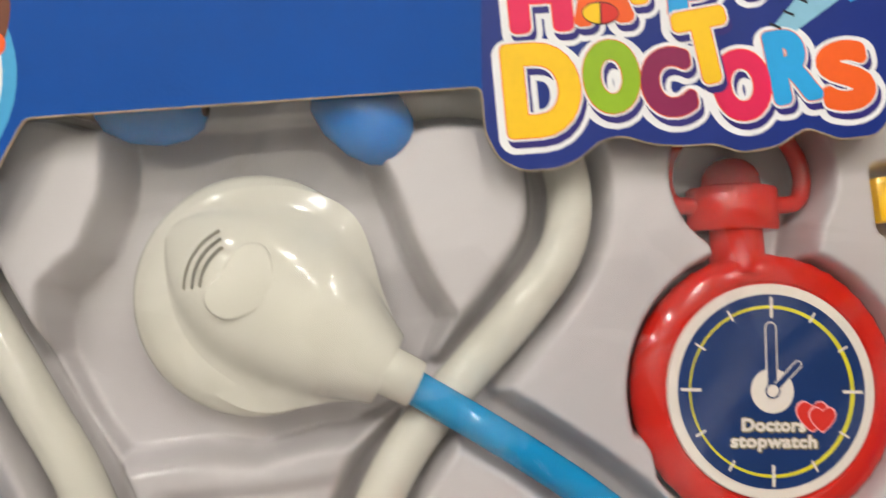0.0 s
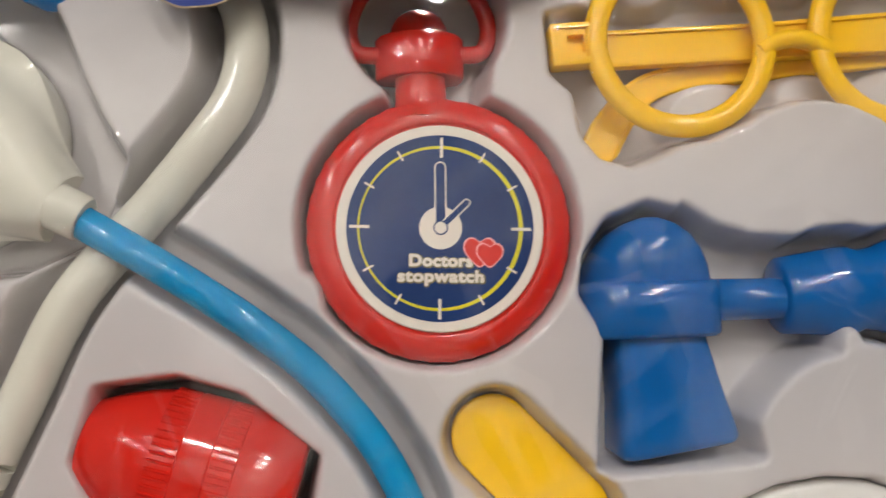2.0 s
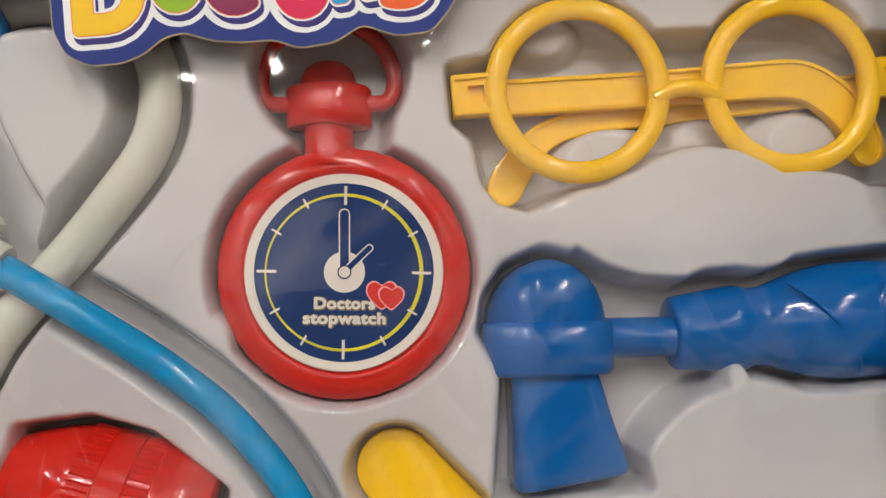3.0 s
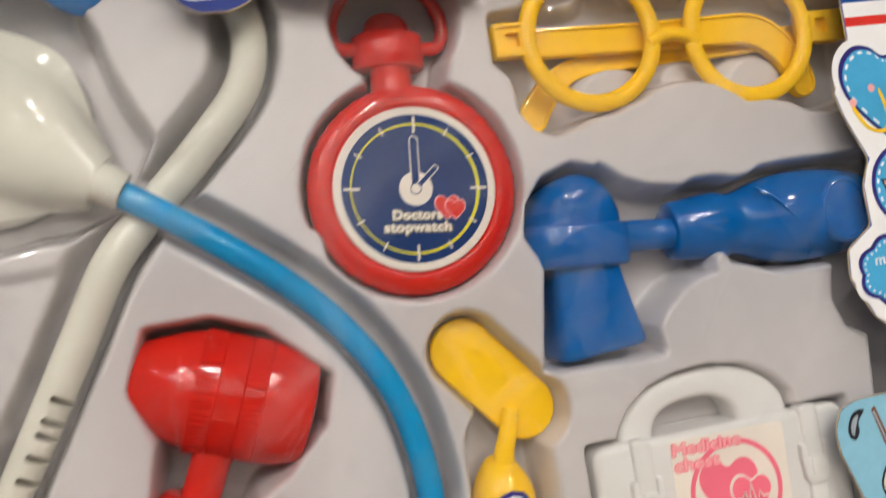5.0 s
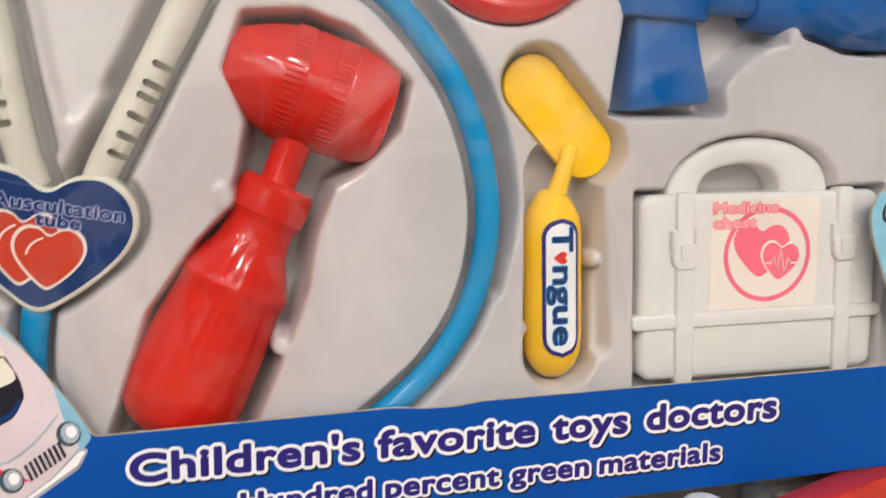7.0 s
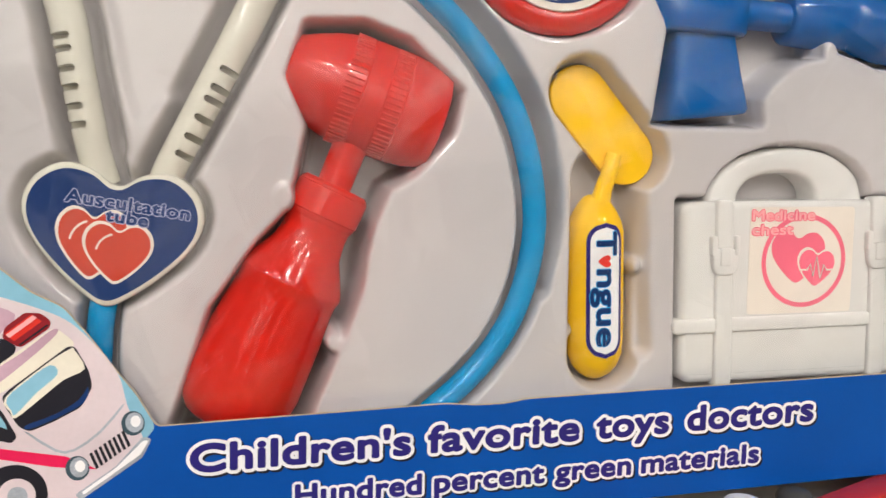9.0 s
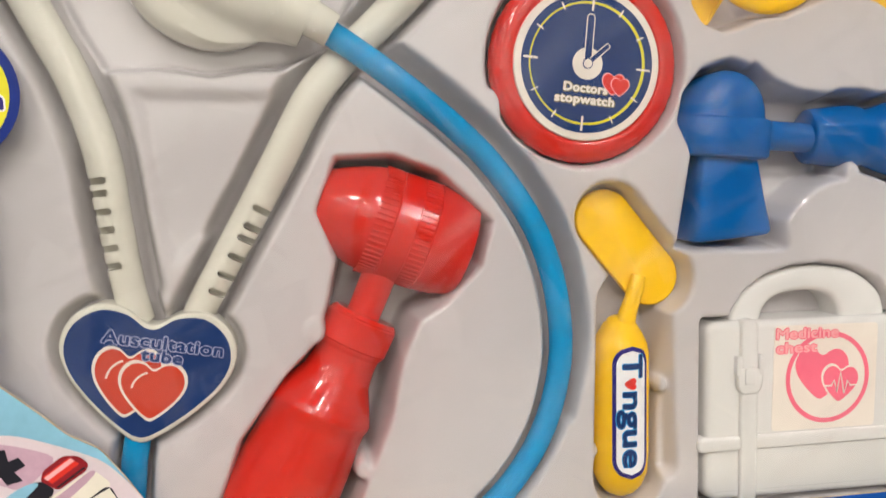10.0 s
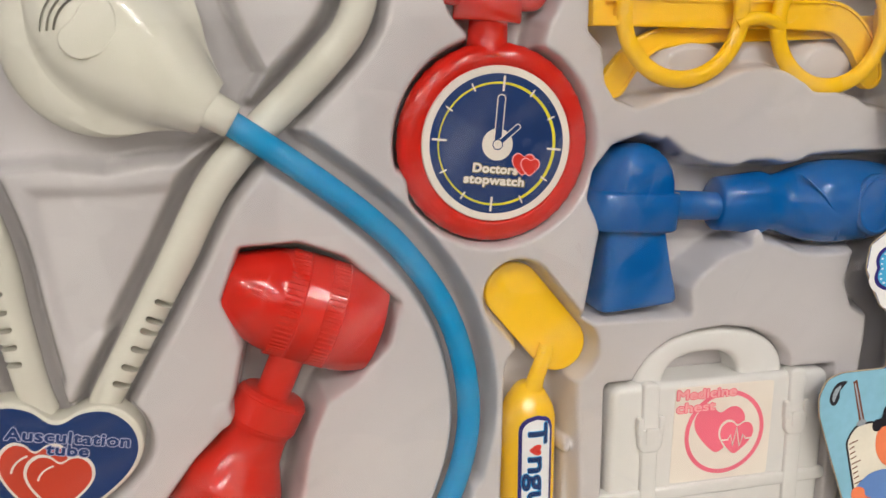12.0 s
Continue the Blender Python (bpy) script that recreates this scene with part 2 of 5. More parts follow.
def slab(pts, z0, z1, r=0.6, steps=3, foot=0.0):
    """A plate of that outline with its upper rim rounded."""
    pts = [Vector(q) for q in pts]
    rings = []
    if foot:
        rings.append([(q.x, q.y, z0) for q in inset(pts, -foot)])
    else:
        rings.append([(q.x, q.y, z0) for q in pts])
    for j in range(steps + 1):
        a = math.pi / 2 * j / steps
        ins = inset(pts, r * (1 - math.cos(a)))
        rings.append([(q.x, q.y, z1 - r + r * math.sin(a)) for q in ins])
    return rings_mesh(rings)


def flat(pts, z, thick=0.12):
    pts = [Vector(q) for q in pts]
    return rings_mesh([[(q.x, q.y, z) for q in pts], [(q.x, q.y, z + thick) for q in pts]])


def ring_plate(outer, inner, z0, z1):
    n = len(outer)
    r = [[(q.x, q.y, z) for q in o] for o, z in ((inner, z0), (outer, z0), (outer, z1), (inner, z1), (inner, z0))]
    bm = bmesh.new()
    vs = [[bm.verts.new(q) for q in ring] for ring in r[:4]]
    vs.append(vs[0])
    for a, b in zip(vs, vs[1:]):
        for i in range(n):
            bm.faces.new((a[i], a[(i + 1) % n], b[(i + 1) % n], b[i]))
    return bm


def tube(path, radius, segs=20, flatten=1.0, caps=True):
    """A round bar along the path; radius is one number or one for each point."""
    p = [Vector(q) for q in path]
    k = len(p)
    rad = [radius] * k if isinstance(radius, (int, float)) else list(radius)
    rings = []
    for i in range(k):
        d = (p[min(i + 1, k - 1)] - p[max(i - 1, 0)]).normalized()
        side = d.cross(Vector((0, 0, 1)))
        side = side.normalized() if side.length > 1e-6 else Vector((1, 0, 0))
        up = side.cross(d)
        rings.append([p[i] + rad[i] * (side * math.cos(2 * math.pi * j / segs) + up * flatten * math.sin(2 * math.pi * j / segs)) for j in range(segs)])
    return rings_mesh(rings, caps, caps)


def lathe(p0, p1, profile, zc, segs=40, squash=1.0, z_end=None):
    """Turned about the line from p0 to p1 in the plan, at height zc; profile: way along the line and radius."""
    a, d = Vector((*p0, zc)), Vector((*p1, zc if z_end is None else z_end)) - Vector((*p0, zc))
    d.normalize()
    side = d.cross(Vector((0, 0, 1))).normalized()
    up = side.cross(d)
    rings = [[a + d * s + r * (side * math.cos(2 * math.pi * j / segs) + squash * up * math.sin(2 * math.pi * j / segs)) for j in range(segs)] for s, r in profile]
    return rings_mesh(rings)


def spin(cx, cy, profile, segs=72, wob=None):
    """Turned about the upright line at (cx, cy); profile: radius and height."""
    rings = [[(cx + r * math.cos(2 * math.pi * j / segs) * (1 + (wob(j, z) if wob else 0)), cy + r * math.sin(2 * math.pi * j / segs) * (1 + (wob(j, z) if wob else 0)), z) for j in range(segs)] for r, z in profile]
    return rings_mesh(rings)


def block(x0, x1, y0, y1, z0, z1, r=0.5):
    bm = bmesh.new()
    bmesh.ops.create_cube(bm, size=1)
    bm.transform(Matrix.Translation(((x0 + x1) / 2, (y0 + y1) / 2, (z0 + z1) / 2)) @ Matrix.Diagonal((x1 - x0, y1 - y0, z1 - z0, 1)))
    if r:
        bmesh.ops.bevel(bm, geom=bm.edges[:], offset=r, segments=2, affect="EDGES", profile=0.5)
    return bm


def turn_bm(bm, cx, cy, degrees):
    bm.transform(Matrix.Translation((cx, cy, 0)) @ Matrix.Rotation(radians(degrees), 4, "Z") @ Matrix.Translation((-cx, -cy, 0)))
    return bm


def join(bms):
    out = bmesh.new()
    me = bpy.data.meshes.new("joined")
    for b in bms:
        b.to_mesh(me)
        b.free()
        out.from_mesh(me)
    bpy.data.meshes.remove(me)
    return out


def letters(text, x, y, width, height, z, turn=0.0, fat=0.0, shear=0.0, thick=0.1, spacing=1.0):
    """The words as a mesh: capitals of that height on a baseline from (x, y), of that width; fat: millimetres added all round."""
    cu = bpy.data.curves.new("words", "FONT")
    cu.body, cu.shear, cu.space_character = text, shear, spacing
    cu.resolution_u = 6
    ob = new("words", cu)
    bpy.context.view_layer.update()
    dg = bpy.context.evaluated_depsgraph_get()
    me = bpy.data.meshes.new_from_object(ob.evaluated_get(dg))
    bm = bmesh.new()
    bm.from_mesh(me)
    bpy.data.objects.remove(ob)
    bpy.data.curves.remove(cu)
    x0, x1 = min(v.co.x for v in bm.verts), max(v.co.x for v in bm.verts)
    bm.transform(Matrix.Translation((x, y, z)) @ Matrix.Rotation(radians(turn), 4, "Z") @ Matrix.Diagonal((width / (x1 - x0), height / 0.73, 1, 1)) @ Matrix.Translation((-x0, 0, 0)))
    bmesh.ops.remove_doubles(bm, verts=bm.verts, dist=0.001)
    if not fat:
        ext = bmesh.ops.extrude_face_region(bm, geom=bm.faces[:])
        for v in [g for g in ext["geom"] if isinstance(g, bmesh.types.BMVert)]:
            v.co.z += thick
    else:
        bm.transform(Matrix.Translation((0, 0, thick)))
        one = bpy.data.meshes.new("one")
        bm.to_mesh(one)
        count = 16 if fat < 1 else 32 if fat < 3 else 56
        for k in range(count):
            a = 2 * math.pi * k / count
            step = (fat * math.cos(a), fat * math.sin(a), -0.0256 * (k + 1) / count)
            n0 = len(bm.verts)
            bm.from_mesh(one)
            bm.verts.ensure_lookup_table()
            bmesh.ops.translate(bm, vec=step, verts=bm.verts[n0:])
        bpy.data.meshes.remove(one)
    bpy.data.meshes.remove(me)
    return bm


def carve(ob, cutters):
    """Cut the joined cutters out of the mesh object for good."""
    me = bpy.data.meshes.new("cutter")
    cut = join(cutters)
    cut.transform(STAND)
    bmesh.ops.recalc_face_normals(cut, faces=cut.faces)
    cut.to_mesh(me)
    cut.free()
    tool = new("cutter", me)
    mod = ob.modifiers.new("cut", "BOOLEAN")
    mod.operation, mod.object, mod.solver = "DIFFERENCE", tool, "EXACT"
    mod.use_self = True
    bpy.context.view_layer.update()
    dg = bpy.context.evaluated_depsgraph_get()
    made = bpy.data.meshes.new_from_object(ob.evaluated_get(dg))
    ob.modifiers.clear()
    ob.data = made
    made.shade_smooth()
    made.set_sharp_from_angle(angle=radians(35))
    bpy.data.objects.remove(tool)
    return ob


# ---- the shop: shelf, walls, ceiling with small downlights ----
SHELF = -60.0
FLOOR, CEIL = SHELF - 900, SHELF + 1800


def plate(name, x0, x1, y0, y1, z0, z1, mat):
    return tagged(link_mesh(name, block(x0, x1, y0, y1, z0, z1, 0), mat, turn=FLAT), kind="structure")


plate("floor", -3000, 3000, -3900, 700, FLOOR - 100, FLOOR, FLOOR_TILE)
for name, box in (("wall_north", (-3100, 3100, 700, 800)), ("wall_south", (-3100, 3100, -4000, -3900)), ("wall_east", (3000, 3100, -3900, 700)), ("wall_west", (-3100, -3000, -3900, 700))):
    plate(name, *box, FLOOR - 100, CEIL + 100, WALL_DARK if name == "wall_south" else WALL_PAINT)
# unseen white panels, added only to show as bright reflections in the film
plate("reflection_panel", -2995, 2995, -3899, -3860, SHELF + 480, CEIL - 4, PANEL_WHITE)
for px in (-2100, -900, 250, 1500):
    plate("reflection_panel", px, px + 330, -3899, -3865, FLOOR + 4, SHELF + 476, PANEL_WHITE)
plate("ceiling", -3000, 3000, -3900, 700, CEIL, CEIL + 100, CEILING_PAINT)


def ceiling_light(x, y, r=42):
    lamp = thing("ceiling_light", x, y, CEIL, "round white ceiling downlight, switched on", "ceiling light", "ceiling lights", FLAT)
    part("housing", spin(x, y, [(r + 22, CEIL), (r + 22, CEIL - 14), (r + 6, CEIL - 24), (r + 4, CEIL - 24), (r + 2, CEIL)], 40), WALL_PAINT, lamp, turn=FLAT)
    part("diffuser", spin(x, y, [(r, CEIL - 2), (r, CEIL - 12), (r * 0.7, CEIL - 18), (5, CEIL - 20)], 32), LAMP_GLOW, lamp, "glowing white diffuser", turn=FLAT)


for ly in (-1900, -2700, -3550):
    for lx in (-1850, -850, 150, 1150):
        ceiling_light(lx - (ly + 1400) * 0.1, ly)

shelf = thing("display_shelf", 60, 0, FLOOR, "beige wooden display shelf under the toy boxes", "shelf", turn=FLAT)
part("board", block(-1500, 1500, -330, 520, SHELF - 30, SHELF, 3), SHELF_BOARD, shelf, turn=FLAT)
part("back_board", block(-1500, 1500, 520, 545, FLOOR, SHELF + 900, 3), SHELF_BOARD, shelf, turn=FLAT)
for tx in (-1500, 1470):
    part("side_board", block(tx, tx + 30, -320, 519, FLOOR, SHELF - 30.5, 3), SHELF_BOARD, shelf, turn=FLAT)


# ---- the toy box: card sleeve with a die-cut window ----
FRONT = 12.6         # the card's printed face
WINDOW_LOW = [(-66, 35), (38, 35.6), (50, 34.2), (61, 34), (70, 35.2), (256, 34.6), (250, 48), (240, 73), (233.6, 90), (232.6, 99), (236, 106.5), (243, 109), (266, 109)]
WINDOW_RIGHT = [(267, 133), (258.5, 139), (254, 148), (250, 155), (251, 166), (263, 174), (262.5, 190), (267, 200), (259, 217), (256, 227), (260, 236), (266, 241)]
WINDOW_LOGO = [(265.5, 299.6), (134, 299.6), (126, 285), (120, 279), (110, 278.5), (100.5, 282.5), (92, 278), (82, 277), (75, 280), (66, 280), (58, 281), (50, 284), (44, 283), (38, 278.5), (32, 276.5), (23, 276.5), (17, 280), (14, 287), (14, 299.6)]
WINDOW_LEFT = [(-102, 299.4), (-108, 289), (-114, 277), (-122, 266), (-127, 244), (-127, 219), (-117, 212), (-112, 200), (-115, 189), (-127, 180), (-127, 105), (-120, 99), (-112, 92), (-104, 84.5), (-94, 79), (-86, 68), (-79, 57), (-72, 47)]
window_edge = rounded(WINDOW_LOW + WINDOW_RIGHT + WINDOW_LOGO + WINDOW_LEFT, 2.2, 3)

gift_box = thing("toy_box", 74, -9, -38, "blue printed cardboard toy box with a clear window", "toy box")


def front_card():
    bm = bmesh.new()
    loops = [rounded([(-152, -9), (300, -9), (300, 348), (-152, 348)], 0.8, 2), window_edge]
    edges = []
    for loop in loops:
        vs = [bm.verts.new((q[0], q[1], FRONT - 0.6)) for q in loop]
        edges += [bm.edges.new((vs[i - 1], vs[i])) for i in range(len(vs))]
    bmesh.ops.triangle_fill(bm, edges=edges, use_beauty=True)
    ext = bmesh.ops.extrude_face_region(bm, geom=bm.faces[:])
    for v in [g for g in ext["geom"] if isinstance(g, bmesh.types.BMVert)]:
        v.co.z += 0.6
    return bm


card = part("front_panel", front_card(), CARD_BLUE, gift_box, "blue printed card front with a die-cut window")
part("back_panel", block(-151.4, 299.4, -8.4, 347.4, -38, -37.4, 0), CARD_EDGE, gift_box, "plain brown card back")
for bx in ((-152, -151.4, -8.4, 347.4), (299.4, 300, -8.4, 347.4), (-151.4, 299.4, -9, -8.4), (-151.4, 299.4, 347.4, 348)):
    part("side_panel", block(*bx, -38, FRONT - 0.65, 0), CARD_BLUE, gift_box)


def cut_edge():
    """The raw brown board that shows along the window's cut."""
    outer = [(q.x, q.y) for q in inset([Vector(q) for q in window_edge], -0.05)]
    inner = [(q.x, q.y) for q in inset([Vector(q) for q in window_edge], 0.35)]
    return ring_plate([Vector(q) for q in outer], [Vector(q) for q in inner], FRONT - 0.62, FRONT - 0.12)


part("cut_edge", cut_edge(), CARD_EDGE, gift_box, "raw brown edge of the cut card")

# printed layers, each a hair above the last


def layer(n):
    return FRONT + 0.02 + 0.05 * n


def printed(name, pts, n, mat, parent=None, label=""):
    return part(name, flat(pts, layer(n), 0.04), mat, parent or card, label)


def words(name, text, x, y, w, h, n, mat, parent=None, turn=0.0, fat=0.0, shear=0.0, label="", spacing=1.0):
    return part(name, letters(text, x, y, w, h, layer(n), turn, fat, shear, 0.04, spacing), mat, parent or card, label)


def slogan(text, x, y, w, h):
    words("slogan_shadow", text, x + 0.7, y - 0.8, w, h, 0, INK_BLACK, fat=h * 0.19, shear=0.03, spacing=1.05)
    words("slogan_outline", text, x, y, w, h, 1, CARD_WHITE, fat=h * 0.185, shear=0.03, spacing=1.05)
    words("slogan", text, x, y, w, h, 2, INK_PURPLE, fat=h * 0.06, shear=0.03, spacing=1.05, label="dark purple slogan lettering outlined in white")


for text, x, w in (("Children's", -54.6, 78.4), ("favorite", 31.4, 59), ("toys", 98.4, 29.6), ("doctors", 137, 55.6)):
    slogan(text, x, 17.6, w, 10.2)
for text, x, w in (("Hundred", -18.6, 46.6), ("percent", 33.2, 43), ("green", 81.2, 31), ("materials", 117.2, 51)):
    slogan(text, x, 1.8, w, 7.9)

# the title with its fat many-coloured letters
printed("title_panel", rounded(WINDOW_LOGO[1:] + [(15, 312), (18, 344), (136, 344)], 2.2, 3), 0, CARD_NAVY)
TITLE = [("D", 19.6, 285, 20.5, 26.5, 0, INK_YELLOW), ("O", 41, 290, 15.4, 20.5, 0, INK_GREEN), ("C", 57, 287.5, 14.5, 19.5, 4, INK_PLUM), ("O", 76, 285.6, 16, 20, 0, INK_CRIMSON), ("R", 92.4, 288.8, 14, 21.5, 5, INK_CYAN), ("S", 106.4, 286, 15, 19.5, 5, INK_ORANGE), ("T", 68.5, 295.4, 15, 21.5, 7, INK_YELLOW),
         ("H", 23, 313, 17, 22, 0, INK_CRIMSON), ("A", 40.5, 314, 16, 22, 2, INK_ORANGE), ("P", 56, 319, 12, 22, 3, INK_YELLOW), ("P", 66, 311.5, 14, 22, -2, INK_CYAN), ("Y", 82, 320, 14, 20, 4, INK_GREEN)]
for i, (ch, x, y, w, h, a, ink) in enumerate(TITLE):
    lift = 4 if ch == "T" else 0
    x, y, w, h = x + 1.5, y + 1.4, w - 3, h - 2.8
    if ch != "T":
        words("letter_ground", ch, x + 0.4, y - 1.4, w, h, 1, CARD_WHITE, turn=a, fat=4.3)
    words("letter_shadow", ch, x + 0.8, y - 1.9, w, h, 2 + lift, INK_PURPLE, turn=a, fat=2.3)
    words("letter_outline", ch, x, y, w, h, 3 + lift, CARD_WHITE, turn=a, fat=2.35)
    words("letter_rim", ch, x, y, w, h, 4 + lift, INK_ORANGE, turn=a, fat=1.8)
    words("letter", ch, x, y, w, h, 5 + lift, ink, turn=a, fat=1.55)
pill = printed("pill", disc(47.5, 317, 5, 3.2, 24, -4), 7, INK_BLACK, label="yellow and red printed capsule")
printed("half", disc(47.3, 317, 4.6, 2.8, 16, -4, 90, 270), 8, INK_YELLOW, pill)
printed("half", disc(47.7, 317, 4.6, 2.8, 16, -4, -90, 90), 8, INK_RED, pill)
syringe_art = printed("title_syringe", [(92, 308), (97, 306.5), (116, 318), (112, 324), (108, 324)], 2, CARD_SKY, label="pale blue printed syringe")
for k in range(4):
    u = k * 4.2
    printed("mark", [(93.5 + u, 311 + u * 0.8), (96.5 + u, 309.5 + u * 0.8), (96.8 + u, 310.2 + u * 0.8), (93.8 + u, 311.7 + u * 0.8)], 3, INK_BLACK, syringe_art)
printed("plunger", [(113, 323), (117, 316), (119, 316.5), (115, 325)], 3, INK_CYAN, syringe_art)

# round emblem at the window's upper corner, with a plain printed head
emblem = printed("emblem", disc(-137, 312, 34), 0, CARD_BUBBLE, label="round pale blue emblem with a printed doll head")
printed("field", disc(-137, 312, 30.5), 1, CARD_WHITE, emblem)
printed("hair", smooth([(-104.4, 324), (-104, 331), (-107, 339), (-116, 343), (-128, 342), (-133, 332), (-124, 322), (-112, 319), (-106.6, 318.4)], 4), 2, INK_BROWN, emblem)
printed("ear", disc(-107.6, 318.6, 2.2, 3, 20), 3, INK_ORANGE, emblem)

# yellow round badge
badge = printed("badge", disc(-135, 200, 23), 0, CARD_NAVY, label="yellow round badge ringed in navy")
printed("field", disc(-135, 200, 19.8), 1, INK_LIME, badge)
words("badge_word", "en", -126, 195, 8.5, 6, 2, CARD_WHITE, badge, fat=0.9)
words("badge_word", "en", -126, 195, 8.5, 6, 3, INK_PURPLE, badge, fat=0.3)

# printed ambulance on its pale blue cloud
cloud = printed("cloud", rounded(WINDOW_LEFT[-9:] + [(-66, 35), (-74, 26), (-100, 4), (-151, 4), (-151, 106)], 2.2, 3), 0, CARD_SKY, label="pale blue cloud with a printed white ambulance")
body_art = printed("ambulance_body", rounded([(-77, 55), (-84.5, 66), (-93, 75), (-104, 80), (-120, 86), (-150, 88), (-150, 40), (-148, 10), (-116, 5), (-97, 8), (-72, 26), (-70, 31), (-75, 42)], 5), 1, INK_BLUSH)
printed("roof_shade", smooth([(-152, 88), (-129, 84), (-118, 81.4), (-109, 77.4), (-113, 72), (-120, 67), (-129, 70), (-152, 74)], 3), 2, INK_MAUVE, body_art)
printed("roof", rounded([(-90, 66), (-97, 72.6), (-110, 64), (-122, 56.6), (-131, 58), (-150, 64), (-150, 58), (-126, 50), (-116, 50)], 3), 2, CARD_CREAM, body_art)
printed("bar_shade", smooth([(-121.4, 55.6), (-108, 64), (-98, 71.4), (-96.4, 70), (-106.6, 61), (-118.4, 52.6)], 3), 3, INK_MAUVE, body_art)
glass_art = printed("windscreen", rounded([(-115, 49.4), (-113, 51.4), (-93, 65.6), (-90.8, 65.2), (-87, 57), (-86, 51), (-90, 44), (-99, 39.6), (-107, 36.6), (-110.4, 38.6), (-114.2, 46)], 1.6), 3, INK_BLACK, body_art)
printed("reflection", smooth([(-113.8, 49.2), (-100, 60), (-92.4, 64.6), (-91, 64), (-88.2, 57.4), (-95, 54), (-102, 48.6), (-111, 41.8), (-112.6, 44)], 3), 4, CARD_CREAM, glass_art)
printed("deep_blue", smooth([(-108, 39), (-99, 42), (-91, 46.4), (-87.4, 51), (-89, 45.6), (-98.6, 40.6), (-107, 37.6)], 3), 4.5, DIAL_NAVY, glass_art)
printed("tint", smooth([(-113.4, 48.8), (-106, 55), (-99, 59.4), (-97, 56), (-104, 50), (-111, 43), (-112.2, 44.4)], 3), 5, CARD_SKY, glass_art)
side_art = printed("side_window", rounded([(-125, 48), (-118, 48.2), (-115, 44), (-111, 35), (-113, 33), (-119, 35), (-124.4, 42)], 1.2), 3, INK_BLACK, body_art)
printed("reflection", smooth([(-124, 47), (-119, 47.2), (-116, 43), (-114, 38), (-120, 42)], 2), 4, CARD_SKY, side_art)
bar = printed("light_bar", rounded([(-112.6, 73), (-106, 77.8), (-101, 77.4), (-97.8, 74.4), (-98.6, 72), (-108, 65.8), (-113.6, 69.4)], 1.4), 5, INK_MAROON, body_art, "red and dark printed light bar")


def bar_band(f0, f1):
    """A stripe along the light bar, between two shares of its width."""
    a, b, c, d = Vector((-112.8, 71)), Vector((-104, 77.2)), Vector((-98.8, 73)), Vector((-108, 66.6))
    return [a.lerp(d, f0), b.lerp(c, f0), b.lerp(c, f1), a.lerp(d, f1)]


printed("bar_mid", bar_band(0.02, 0.62), 6, INK_RED, bar)
printed("bar_shine", bar_band(0.1, 0.34), 7, INK_ROSE, bar)
printed("bar_edge", bar_band(0.9, 1.0), 7, INK_BLACK, bar)
printed("lens", rounded([(-116.4, 69.2), (-113, 69.4), (-109.2, 66.4), (-110, 64), (-119, 57.8), (-122, 58), (-121.4, 61.6)], 1), 6, INK_BLACK, bar)
printed("lens_shine", smooth([(-128, 61), (-123, 66), (-116.6, 69), (-114.4, 68), (-121.4, 61), (-120, 57.6), (-125, 58), (-128, 59)], 3), 7, CARD_SKY, bar)
printed("pen_line", smooth([(-128, 54.6), (-124, 52.4), (-119, 49.8), (-119.6, 49.2), (-124, 51), (-130, 53.4)], 2), 3, INK_CRIMSON, body_art)
printed("stripe", rounded([(-86, 21.5), (-96, 27), (-124, 33), (-124, 29.5), (-100, 23.5)], 1), 3, INK_CRIMSON, body_art)
printed("bumper", rounded([(-67.5, 31), (-71, 24.5), (-92, 11), (-94, 13), (-80, 22), (-70.5, 32)], 1.2), 4, INK_STEEL, body_art)
printed("bumper_shine", rounded([(-68.6, 30.4), (-71.6, 25.6), (-91, 12.8), (-91.6, 13.8), (-79.6, 21.8), (-70.4, 30.6)], 0.5), 5, CARD_WHITE, body_art)
printed("bonnet_line", tuple(smooth([(-76.6, 43), (-84, 34.6), (-93, 28.6), (-99.4, 29), (-108, 36), (-107.4, 36.4), (-99, 29.8), (-93.2, 29.4), (-84.4, 35.4), (-77, 43.6)], 2)), 3, INK_STEEL, body_art)
for hx, hy in ((-73.5, 37), (-92.5, 22.5)):
    lamp_art = printed("headlamp", disc(hx, hy, 3.9, 4.4, 24), 5, INK_SLATE, body_art)
    printed("lamp_glass", disc(hx + 0.5, hy + 0.3, 3, 3.6, 20), 6, INK_STEEL, lamp_art)
    printed("bulb", disc(hx + 0.9, hy + 0.7, 1.7, 2.1, 16), 7, CARD_WHITE, lamp_art)
for k in range(8):
    gx, gy = -86.4 + k * 1.55, 21.6 + k * 1.0
    printed("grille_bar", [(gx, gy), (gx + 0.9, gy + 0.55), (gx - 1.1, gy + 6.2), (gx - 2.0, gy + 5.7)], 5, INK_BLACK, body_art)
wheel_art = printed("wheel", disc(-113, 15, 10.5), 5, INK_BLACK, body_art)
printed("rim", disc(-112.4, 14.6, 6), 6, INK_BLUSH, wheel_art)
printed("hub", disc(-112.2, 14.5, 3.2), 7, INK_STEEL, wheel_art)
printed("star", [(-131, 81), (-124, 81.4), (-123.2, 77.2), (-120, 78.4), (-117.8, 75.4), (-121.4, 73.4), (-119, 70.2), (-124, 69), (-126, 72), (-131, 70), (-133, 75)], 6, INK_BLACK, body_art)

